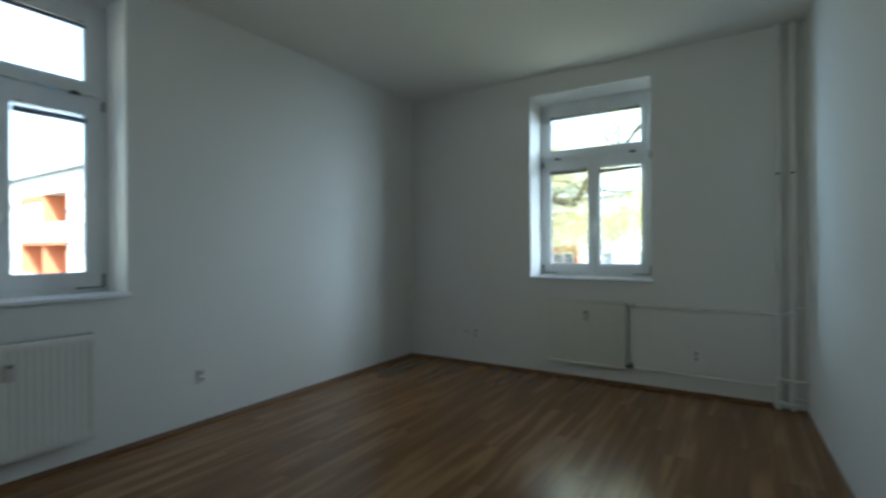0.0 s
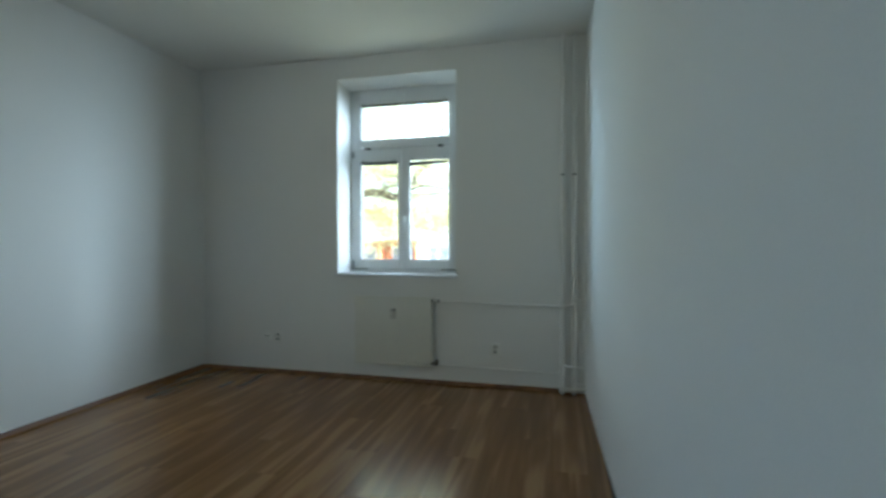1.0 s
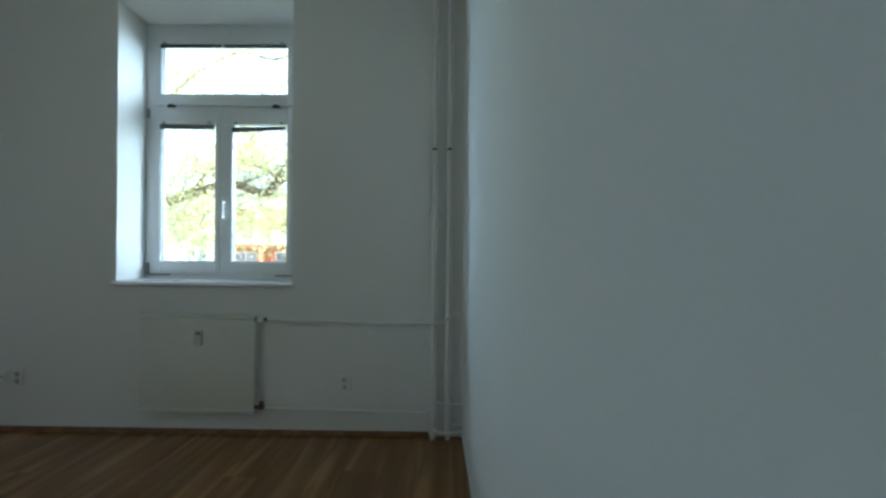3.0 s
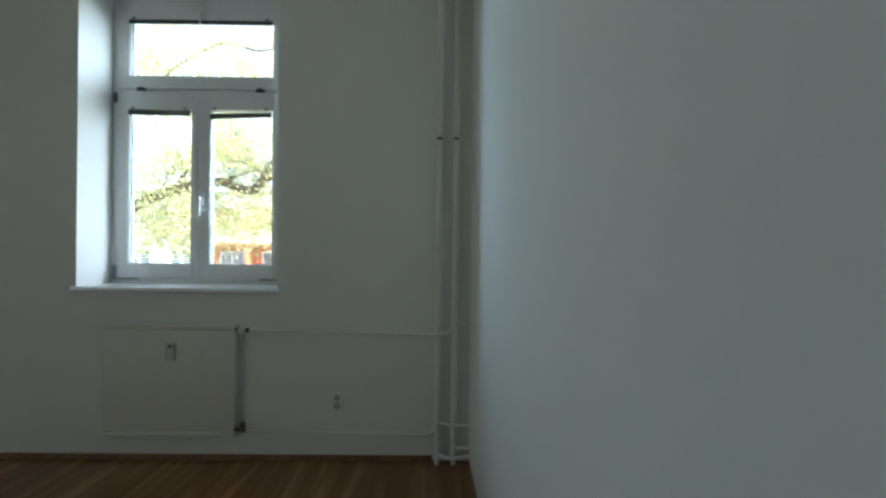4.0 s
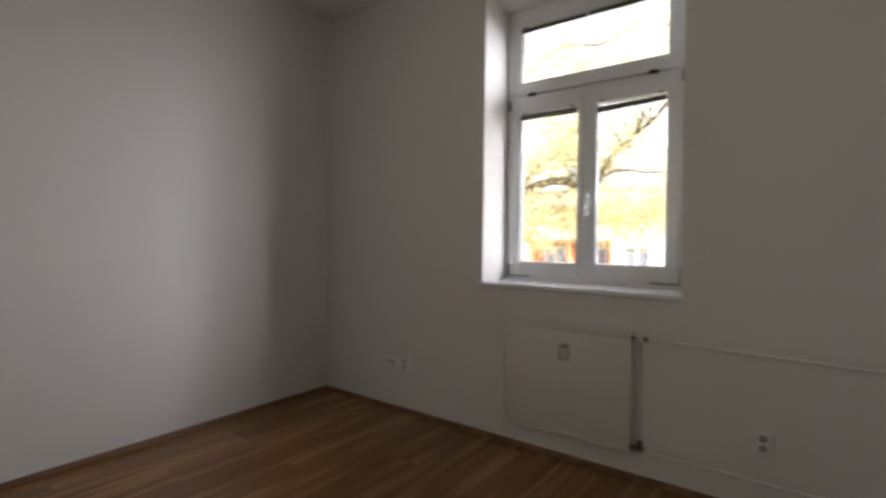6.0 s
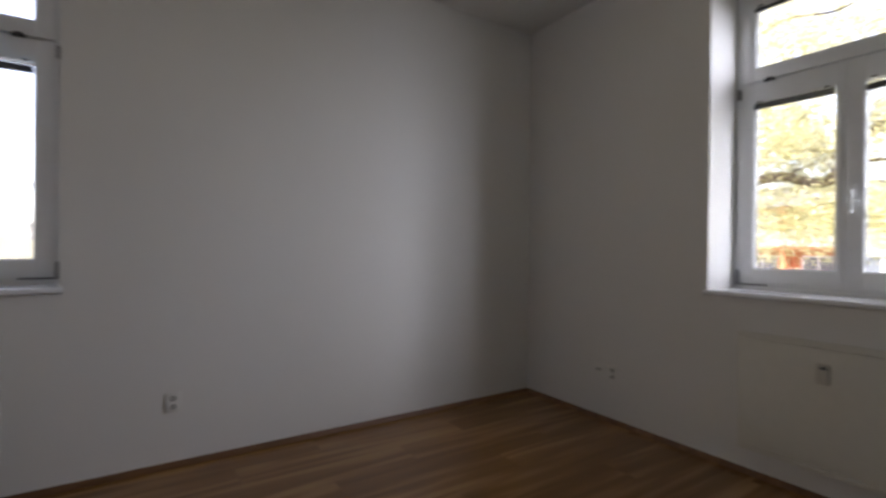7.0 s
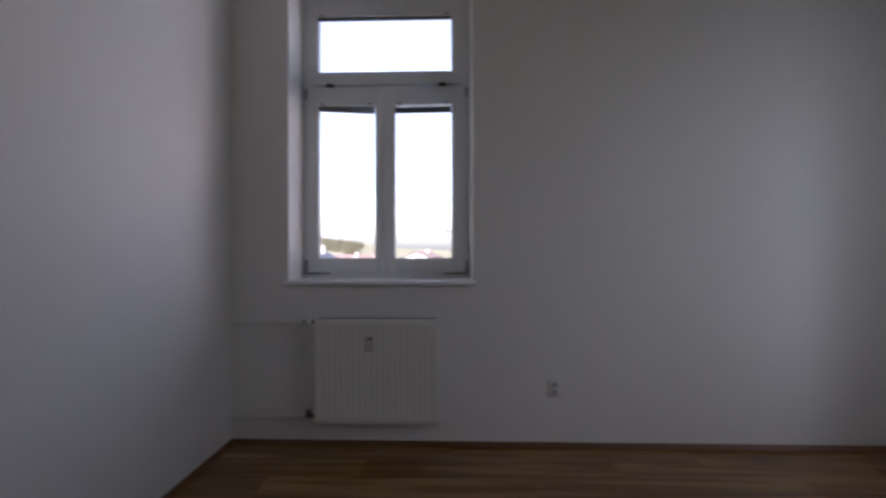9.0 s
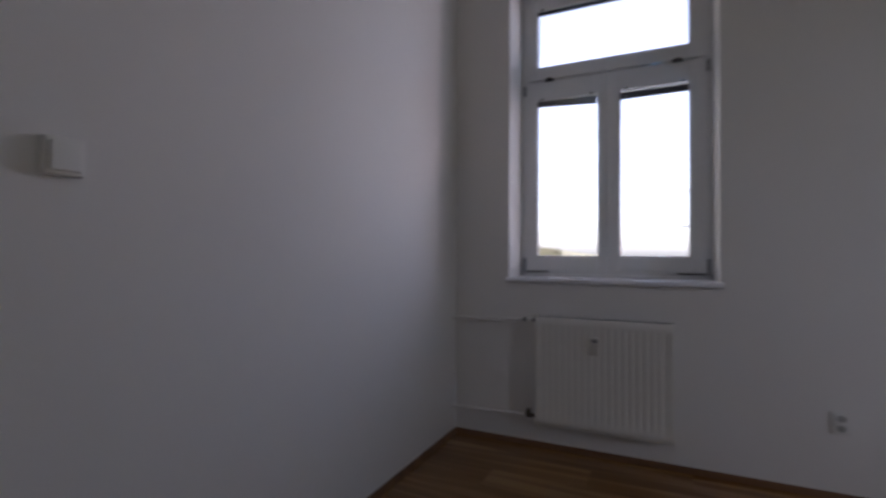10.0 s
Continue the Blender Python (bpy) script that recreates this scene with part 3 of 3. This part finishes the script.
def build_corner_branch():
    t = thing("heating_pipes", pose(0, 0, 0), "thin white heating pipes from the corner to the radiator", "pipe")
    zt, zl, ya = RA[1] + RA[3] - 0.03, RA[1] + 0.036, RA[0]
    part("branch_pipe", tube([(0.050, ya - 0.07, zt), (0.048, -L + 0.06, zt - 0.012), (0.05, -L - 0.02, zt - 0.014)], 0.0078), PIPE, t)
    part("branch_pipe", tube([(0.050, ya - 0.055, zl), (0.048, -L + 0.06, zl - 0.012), (0.05, -L - 0.02, zl - 0.014)], 0.0078), PIPE, t)
    for z in (zt - 0.014, zl - 0.014):
        part("rosette", disc(bmesh.new(), (0.05, -L + 0.004, z), "y", 0.02, 0.006, 20, 0.002), SOCKET, t)
    return t


build_corner_branch()


# ---- electrical fittings (local space: wall at y = 0, front towards -y) ----
def build_socket(m, label, group=""):
    s = thing("wall_socket", m, label, "socket", group)
    part("plate", block(-0.038, 0.038, -0.008, 0.0, -0.050, 0.050, 0.005, 3), SOCKET, s)
    part("insert", block(-0.031, 0.031, -0.013, -0.006, -0.043, 0.043, 0.005, 3), SOCKET, s)
    for z in (0.021, -0.021):
        # no recess: a flat dark disc carries the well's shade
        w = part("well", disc(bmesh.new(), (0, -0.0128, z), "y", 0.0135, 0.0025, 24), HOLE_SHADE, s, "socket well, its shade painted as a dark disc")
        ring = bmesh.new()
        disc(ring, (0, -0.0145, z), "y", 0.0075, 0.002, 24)
        part("cover", ring, SOCKET, w)
        for x in (-0.0045, 0.0045):
            part("pin_hole", disc(bmesh.new(), (x, -0.0157, z - 0.001), "y", 0.0022, 0.001, 12), DARKPLASTIC, w)
    return s


build_socket(pose(2.804, 0, 0.315), "white double wall socket, low on the wall between the pipes", "double wall sockets")
build_socket(pose(0, -2.447, 0.332, 0, 0, 90), "white double wall socket, low on the bare wall", "double wall sockets")
build_socket(pose(0.805, 0, 0.325), "white double wall socket beside a data outlet", "double wall sockets")


def build_outlet(m):
    s = thing("data_outlet", m, "small flat white data outlet beside a wall socket", "outlet")
    part("plate", block(-0.040, 0.040, -0.010, 0.0, -0.040, 0.040, 0.004, 3), SOCKET, s)
    part("insert", block(-0.028, 0.028, -0.016, -0.008, -0.026, 0.026, 0.004), SOCKET, s)
    for x in (-0.012, 0.012):
        # flat dark blocks carry the shade of the openings
        part("jack", block(x - 0.008, x + 0.008, -0.0172, -0.015, 0.002, 0.012), HOLE_SHADE, s, "jack opening, its shade painted as a dark block")
    return s


build_outlet(pose(0.700, 0, 0.325))


def build_switch(m):
    s = thing("light_switch", m, "white surface-mounted rocker light switch", "switch")
    part("box", block(-0.038, 0.038, -0.019, 0.0, -0.040, 0.040, 0.005, 3), SOCKET, s)
    part("rocker", block(-0.029, 0.029, -0.027, -0.017, -0.031, 0.031, 0.004, 3), SOCKET, s)
    return s


build_switch(pose(2.075, -L, 1.258, 0, 0, 180))


# ---- outdoors ----
def hill(x, y):
    """Height of the low western hill over the ground."""
    return (4.4 + 8.0 * math.exp(-((y + 112) / 48) ** 2)) * math.exp(-((x + 420) / 160) ** 2)


def build_ground():
    """One sheet of grass to the horizon, with a gentle hill to the west."""
    n = 140
    xs = [math.copysign(abs(k) ** 2.2 * 3000, k) for k in (2 * i / n - 1 for i in range(n + 1))]
    verts, faces = [], []
    for y in xs:
        for x in xs:
            verts.append((x, y, GROUND + hill(x, y) + 0.15 * noise.noise((x * 0.02, y * 0.02, 0))))
    w = n + 1
    for j in range(n):
        for i in range(n):
            faces.append((j * w + i, j * w + i + 1, (j + 1) * w + i + 1, (j + 1) * w + i))
    me = bpy.data.meshes.new("ground")
    me.from_pydata(verts, [], faces)
    me.materials.append(GRASS)
    me.shade_smooth()
    tagged(new("ground", me), "grassy ground reaching to a low hill on the horizon", "ground", kind="structure")


build_ground()


def build_block(m, x0, x1, loggias, label, depth=11.0, render=RENDER_PALE, closed=()):
    """A panel block of flats whose front faces -y: storeys of 2.9 m, double loggias with orange recesses, plain panels with windows."""
    b = thing("apartment_building", m, label, "building", "panel blocks of flats")
    floors = (-4.15, -1.25, 1.65)
    roof_z = 5.48
    wall = bmesh.new()
    box(wall, x0, x1, 1.5, depth, GROUND, roof_z)
    spans, x = [], x0
    for lg in sorted(loggias):
        spans.append((x, lg))
        x = lg + 6.9
    spans.append((x, x1))
    holes = []
    for a, c in spans:
        n = max(1, int((c - a) / 3.2))
        cell = (c - a) / n
        for k in range(n):
            cx = a + cell * (k + 0.5)
            box(wall, a + cell * k, cx - 0.85, 0.0, 1.5, GROUND, roof_z)
            box(wall, cx + 0.85, a + cell * (k + 1), 0.0, 1.5, GROUND, roof_z)
            z = GROUND
            for f in floors:
                box(wall, cx - 0.85, cx + 0.85, 0.0, 1.5, z, f + 0.98)
                z = f + 2.4
                holes.append((cx, f + 0.98, f + 2.4))
            box(wall, cx - 0.85, cx + 0.85, 0.0, 1.5, z, roof_z)
    part("wall", wall, render, b, smooth=False)
    part("roof", block(x0 - 0.15, x1 + 0.15, -0.15, depth + 0.15, roof_z, roof_z + 0.12), ROOF, b)
    for f in floors[1:]:
        for a, c in spans:
            part("panel_joint", block(a + 0.01, c - 0.01, -0.004, 0.02, f - 0.02, f + 0.02), PALE_BLUE, b, smooth=False)

    def window(cx, z0, z1, y, hw):
        fr = frame_ring(bmesh.new(), cx - hw, cx + hw, z0, z1, 0.09, y, y + 0.08, 0.0)
        box(fr, cx - 0.05, cx + 0.05, y, y + 0.08, z0 + 0.09, z1 - 0.09)
        w = part("window", fr, PVC, b, smooth=False)
        part("pane", block(cx - hw + 0.08, cx + hw - 0.08, y + 0.03, y + 0.05, z0 + 0.08, z1 - 0.08), DARKGLASS, w, smooth=False)
        part("sill", block(cx - hw, cx + hw, y - 0.2, y, z0 - 0.04, z0, 0.01), PVC, w)
    for cx, z0, z1 in holes:
        window(cx, z0, z1, 0.12, 0.85)
    for lg in loggias:
        for f in floors:
            shell = bmesh.new()
            top = f + 2.75
            box(shell, lg, lg + 0.2, 0.004, 1.49, f, top)
            box(shell, lg + 6.7, lg + 6.9, 0.004, 1.49, f, top)
            box(shell, lg + 3.35, lg + 3.55, 0.05, 1.49, f, top)
            box(shell, lg + 0.2, lg + 6.7, 1.40, 1.49, f, top)
            lo = part("loggia", shell, ORANGE, b, "orange rendered loggia recess", smooth=False)
            part("slab", block(lg, lg + 6.9, -0.02, 1.49, f - 0.15, f), ORANGE, lo, smooth=False)
            for k in (0, 1):
                part("parapet", block(lg + 0.03 + 3.43 * k, lg + 3.42 + 3.43 * k, -0.06, 0.02, f + 0.03, f + 1.1, 0.01), PARAPET, lo, "pale parapet panel")
                if (lg, f, k) in closed:
                    fill = frame_ring(bmesh.new(), lg + 0.2, lg + 3.35, f + 1.12, top - 0.36, 0.10, 0.10, 0.18, 0.0)
                    box(fill, lg + 1.72, lg + 1.83, 0.10, 0.18, f + 1.2, top - 0.44)
                    g = part("loggia_glazing", fill, PVC, lo, "white glazed loggia front", smooth=False)
                    g.location.x = 3.35 * k
                    part("lintel", block(lg + 0.2 + 3.35 * k, lg + 3.35 + 3.35 * k, 0.02, 0.20, top - 0.355, top - 0.005), ORANGE, lo, smooth=False)
                    part("curtain", block(lg + 0.28 + 3.35 * k, lg + 3.27 + 3.35 * k, 0.16, 0.175, f + 1.2, top - 0.44), PARAPET, lo, "white drawn curtain", smooth=False)
                window(lg + 1.8 + 3.35 * k, f + 0.9, f + 2.3, 1.30, 0.95)
        box_top = block(lg, lg + 6.9, 0.0, 1.5, floors[-1] + 2.75, roof_z)
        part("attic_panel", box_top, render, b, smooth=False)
        ground_panel = block(lg, lg + 6.9, 0.1, 1.5, GROUND, floors[0])
        part("plinth", ground_panel, PALE_BLUE, b, smooth=False)
    return b


# the block behind the trees wears the render with shade painted in
build_block(pose(0, 34, -0.28), -44, 10, (-34.6, -14.9, 2.4), "pale panel block with orange loggias behind the trees, shade toned into its render", render=PALE_SHADE)
build_block(pose(0, 6.5, 0), -52, -22.5, (-34.4,), "pale panel block with orange loggias and flat roof", closed=((-34.4, 1.65, 0),))


def leaves(centres, count, size, spread, seed, flat=0.7):
    """Many small folded leaves in loose clumps round the centres."""
    rng = random.Random(seed)
    verts, faces = [], []
    for _ in range(count):
        c, r = rng.choice(centres)
        p = Vector((rng.gauss(0, 1) * r * spread, rng.gauss(0, 1) * r * spread, rng.gauss(0, 1) * r * spread * flat)) + c
        e = Euler((rng.uniform(-0.9, 0.9), rng.uniform(-0.9, 0.9), rng.uniform(0, 6.28))).to_matrix()
        s = size * rng.uniform(0.6, 1.3)
        i = len(verts)
        for q in ((-0.5, 0, 0), (0, -0.3, 0.06), (0.6, 0, 0), (0, 0.3, 0.06)):
            verts.append(p + e @ (Vector(q) * s))
        faces += [(i, i + 1, i + 2), (i, i + 2, i + 3)]
    me = bpy.data.meshes.new("crown")
    me.from_pydata(verts, [], faces)
    return me


def build_tree(base, trunk, limbs, leaf_count, leaf_size, seed, label, leaf=LEAF, extra=(), clump=0.42, thick=1, twig=1.5):
    """A tapered trunk, given main limbs with grown branches and twigs, and a loose crown of leaves."""
    rng = random.Random(seed)
    t = thing("tree", pose(*base), label, "tree", "trees outside")
    pieces = bmesh.new()

    def add(points, r0, r1, seg):
        bm = tube(points, r0, seg, bend=0.25, radii=(r0, r1))
        me = bpy.data.meshes.new("tmp")
        bm.to_mesh(me)
        bm.free()
        pieces.from_mesh(me)
        bpy.data.meshes.remove(me)
    centres = [(Vector(c), r) for c, r in extra] * thick

    def grow(p, d, length, r, level):
        pts = [p]
        for _ in range(3):
            d = (d + Vector((rng.uniform(-0.4, 0.4), rng.uniform(-0.4, 0.4), rng.uniform(-0.15, 0.35)))).normalized()
            pts.append(pts[-1] + d * length / 3)
        add(pts, r, r * 0.45, 8 if level < 2 else 5)
        if level >= 2:
            centres.append((pts[-1], clump))
            centres.append((pts[2], clump * 0.8))
        if level < 3:
            for k in range(2):
                q = pts[1 + 2 * k]
                nd = (d + Vector((rng.uniform(-1, 1), rng.uniform(-1, 1), rng.uniform(-0.35, 0.6)))).normalized()
                grow(q, nd, length * rng.uniform(0.5, 0.72), r * 0.5, level + 1)
    add(trunk[0], trunk[1], trunk[2], 14)
    for pts, r0, r1 in limbs:
        add(pts, r0, r1, 10)
        for k in range(1, len(pts)):
            a, c = Vector(pts[k - 1]), Vector(pts[k])
            for _ in range(2):
                d = ((c - a).normalized() + Vector((rng.uniform(-1, 1), rng.uniform(-1, 1), rng.uniform(-0.3, 0.8)))).normalized()
                grow(a.lerp(c, rng.uniform(0.4, 1)), d, twig * rng.uniform(0.7, 1.2), r1 * 0.55, 1)
    part("trunk", pieces, BARK, t, "grey-brown bark")
    me = leaves(centres, leaf_count, leaf_size, 1.0, seed + 5)
    me.materials.append(leaf)
    crown = new("crown", me)
    crown.parent = t
    tagged(crown, "loose yellow-green young leaves")
    return t


# the large tree in front of the north window
FOOT = (-3.3, 6.1, GROUND)


def limb(*points):
    """Points of the place as points over the tree's foot."""
    return [(x - FOOT[0] - 0.06, y - FOOT[1], z - FOOT[2] + 0.05) for x, y, z in points]


spray = random.Random(31)
loose = limb(*[(spray.uniform(-3.0, 1.9), spray.uniform(5.7, 6.8), spray.uniform(1.1, 5.2)) for _ in range(90)])
build_tree(FOOT, ([(0, 0, 0), (0.05, 0, 2.0), (-0.05, 0, 4.2), (0.05, 0.05, 5.6)], 0.24, 0.14),
           [(limb((-3.25, 6.1, 1.1), (-1.97, 6.0, 1.86), (-1.54, 6.0, 2.04), (-1.13, 6.0, 2.17), (-0.71, 6.0, 2.26), (-0.45, 6.0, 2.25), (-0.15, 6.0, 2.12), (0.07, 6.0, 2.07), (0.18, 6.0, 2.26),
                  (0.25, 6.0, 2.38), (0.42, 6.0, 2.64), (0.69, 5.95, 2.87), (0.90, 5.9, 3.02), (1.05, 5.9, 3.11), (1.35, 5.8, 3.41), (1.9, 5.6, 4.1)), 0.105, 0.028),
            (limb((-1.30, 6.0, 2.13), (-1.23, 6.05, 2.41), (-1.04, 6.1, 2.59), (-0.70, 6.2, 2.73), (-0.3, 6.3, 3.3)), 0.040, 0.014),
            (limb((0.23, 6.0, 2.40), (0.08, 5.95, 2.53), (-0.10, 5.9, 2.59), (-0.30, 5.9, 2.62)), 0.022, 0.010),
            (limb((0.22, 6.0, 2.30), (0.42, 6.0, 2.36), (0.69, 6.0, 2.36), (1.01, 6.0, 2.28), (1.34, 6.0, 2.30)), 0.036, 0.014),
            (limb((0.79, 5.95, 2.92), (0.92, 5.9, 3.26), (0.97, 5.9, 3.50), (1.06, 5.8, 3.99)), 0.022, 0.010),
            (limb((-3.25, 6.1, 1.3), (-2.9, 6.3, 2.6), (-2.2, 6.5, 4.0), (-1.5, 6.5, 4.6), (-0.7, 6.4, 4.95), (0.1, 6.3, 4.7), (0.8, 6.2, 4.95), (1.5, 6.1, 4.6)), 0.045, 0.006),
            (limb((-3.28, 6.1, 1.3), (-3.8, 6.2, 2.8), (-4.2, 6.3, 4.2)), 0.09, 0.025)],
           80000, 0.055, 11, "tree close to the house with bare limbs and young yellow-green leaves", clump=0.24, thick=20, twig=0.55,
           extra=2 * [(c, 0.24) for c in limb((-1.6, 5.9, 2.0), (-1.3, 6.1, 1.85), (-1.0, 5.9, 1.95), (-0.6, 6.1, 1.9), (-1.5, 6.1, 1.55), (-1.1, 5.9, 1.6), (-0.75, 6.0, 1.5), (-1.55, 6.0, 1.2), (-1.2, 6.1, 1.25),
                                          (-0.1, 6.0, 1.85), (0.25, 6.1, 1.75), (0.6, 5.9, 1.85), (0.95, 6.0, 1.75), (0.05, 5.9, 1.5), (0.5, 6.1, 1.5), (0.9, 6.0, 1.45), (-0.3, 6.0, 1.35), (1.35, 6.0, 1.6),
                                          (-2.0, 6.0, 1.7), (-2.1, 6.1, 1.2), (-0.9, 6.0, 1.1), (-2.4, 6.0, 2.2), (1.7, 5.9, 2.0))]
           + 2 * [(c, 0.26) for c in loose]
           + [(c, 0.34) for c in limb((-1.2, 6.4, 4.5), (-0.3, 6.3, 4.8), (0.5, 6.2, 4.6), (1.2, 6.1, 4.4))])


def far_tree(x, y, h, seed):
    return build_tree((x, y, GROUND + hill(x, y) - 0.1), ([(0, 0, 0), (0.1, 0, h * 0.35), (0, 0.1, h * 0.7)], 0.25, 0.12),
                      [([(0, 0, h * 0.4), (-h * 0.18, 0, h * 0.6), (-h * 0.25, 0, h * 0.75)], 0.1, 0.04),
                       ([(0, 0, h * 0.45), (h * 0.16, 0.3, h * 0.62), (h * 0.25, 0.2, h * 0.8)], 0.1, 0.04)],
                      2200, 0.42, seed, "leafy green tree in the distance", leaf=LEAF_FAR, clump=1.0,
                      extra=[((0, 0, h * 0.6), h * 0.14), ((0, 0.5, h * 0.8), h * 0.12), ((-h * 0.15, 0, h * 0.65), h * 0.12), ((h * 0.15, 0, h * 0.7), h * 0.12)])


for x, y, h, s in ((-57.5, -24.3, 7.6, 21), (-120, -30.5, 5.0, 23)):
    far_tree(x, y, h, s)


def build_hill_wood():
    """Loose low woods along the flank of the hill."""
    rng = random.Random(8)
    spots = [(rng.uniform(-340, -270), rng.uniform(-135, -70)) for _ in range(170)]
    centres = [(Vector((x, y, GROUND + hill(x, y) + rng.uniform(0.6, 3.6))), rng.uniform(0.9, 1.7)) for x, y in spots]
    me = leaves(centres, 16000, 1.0, 1.0, 9)
    me.materials.append(LEAF_FAR)
    tagged(new("hill_wood", me), "hazy green-brown woods on the far hill", "wood", kind="stuff")


build_hill_wood()


def build_house(m, w, d, eaves, ridge, label, tiles=TILES, roof_label="red-brown tile roof"):
    """A small distant house with a gabled tile roof, windows and a chimney."""
    h = thing("house", m, label, "house", "distant houses")
    wall = block(-w / 2, w / 2, -d / 2, d / 2, 0, eaves)
    for sy in (-1, 1):
        y = sy * (d / 2 - 0.1)
        v = [wall.verts.new(p) for p in ((-w / 2, y - 0.1, eaves), (w / 2, y - 0.1, eaves), (0, y - 0.1, ridge), (-w / 2, y + 0.1, eaves), (w / 2, y + 0.1, eaves), (0, y + 0.1, ridge))]
        for q in ((0, 1, 2), (5, 4, 3), (0, 3, 4, 1), (1, 4, 5, 2), (2, 5, 3, 0)):
            wall.faces.new([v[i] for i in q])
    part("wall", wall, RENDER_PALE, h, smooth=False)
    roof = bmesh.new()
    for s in (-1, 1):
        pts = [(s * (w / 2 + 0.4), -d / 2 - 0.4, eaves - 0.2), (0, -d / 2 - 0.4, ridge + 0.1), (0, d / 2 + 0.4, ridge + 0.1), (s * (w / 2 + 0.4), d / 2 + 0.4, eaves - 0.2)]
        lo, hi = [roof.verts.new(p) for p in pts], [roof.verts.new((p[0], p[1], p[2] + 0.18)) for p in pts]
        roof.faces.new(lo)
        roof.faces.new(hi)
        for k in range(4):
            roof.faces.new((lo[k], lo[(k + 1) % 4], hi[(k + 1) % 4], hi[k]))
    ro = part("roof", roof, tiles, h, roof_label, smooth=False)
    part("chimney", block(w * 0.15, w * 0.15 + 0.6, -0.3, 0.3, eaves, ridge + 0.8), HOUSE_OUT, ro)
    for y in (-d * 0.28, d * 0.28):
        for z in (1.0, 3.8):
            if z + 1.4 < eaves:
                wdw = part("window", block(w / 2 - 0.02, w / 2 + 0.05, y - 0.6, y + 0.6, z, z + 1.4), PVC, h)
                part("pane", block(w / 2 + 0.04, w / 2 + 0.06, y - 0.5, y + 0.5, z + 0.1, z + 1.3), DARKGLASS, wdw)
    return h


build_house(pose(-95, -24, GROUND, 0, 0, 12), 7, 8, 2.3, 3.9, "pale house with red-brown tile roof, far off")
build_house(pose(-61, -22.3, GROUND, 0, 0, 92), 4.6, 8, 3.6, 4.9, "pale house with dark slate roof, gable to the window", SLATE, "dark blue-grey slate roof")
build_house(pose(-130, -13, GROUND, 0, 0, 80), 8, 14, 3.0, 4.4, "long low house with red-brown tile roof, far off")


def build_tower(m):
    """A slim pale tower with a low hipped cap and a vent slot."""
    t = thing("utility_tower", m, "slim white tower between distant roofs", "tower")
    part("wall", block(-0.55, 0.55, -0.55, 0.55, 0, 5.7, 0.02), PARAPET, t)
    cap = bmesh.new()
    bmesh.ops.create_cone(cap, cap_ends=True, segments=4, radius1=0.95, radius2=0.1, depth=0.45, matrix=pose(0, 0, 5.92, 0, 0, 45))
    part("roof", cap, ROOF, t, smooth=False)
    part("vent", block(0.54, 0.57, -0.2, 0.2, 4.6, 5.0), DARKGLASS, t)


build_tower(pose(-87, -29.8, GROUND))


# ---- floor boards ----
def board_mesh(cut, width=0.192):
    """One laminate board, laid tight against its neighbours."""
    bm = block(0, width, 0.0, cut, -0.008, 0.0)
    return finish(bm, "board", PLANK, smooth=False)


def lay_floor():
    rng = random.Random(4)
    width, length, cache = 0.192, 1.285, {}
    x, row = 0.0, 0
    while x < W_D:
        y = -L - (row * 0.43 + rng.uniform(0, 0.1)) % length
        while y < 0:
            a, c = max(y, -L), min(y + length, 0.0)
            if c - a > 0.02:
                key = round(c - a, 5)
                if key not in cache:
                    cache[key] = board_mesh(key)
                ob = new("board", cache[key])
                ob.parent = floor
                ob.location = (x, a, -rng.uniform(0, 0.0002))
                if x + width > W:
                    ob.scale.x = min(1.0, max(0.05, (W + SKEW * -(a + c) / 2 - x) / width))
            y += length
        x += width
        row += 1


lay_floor()
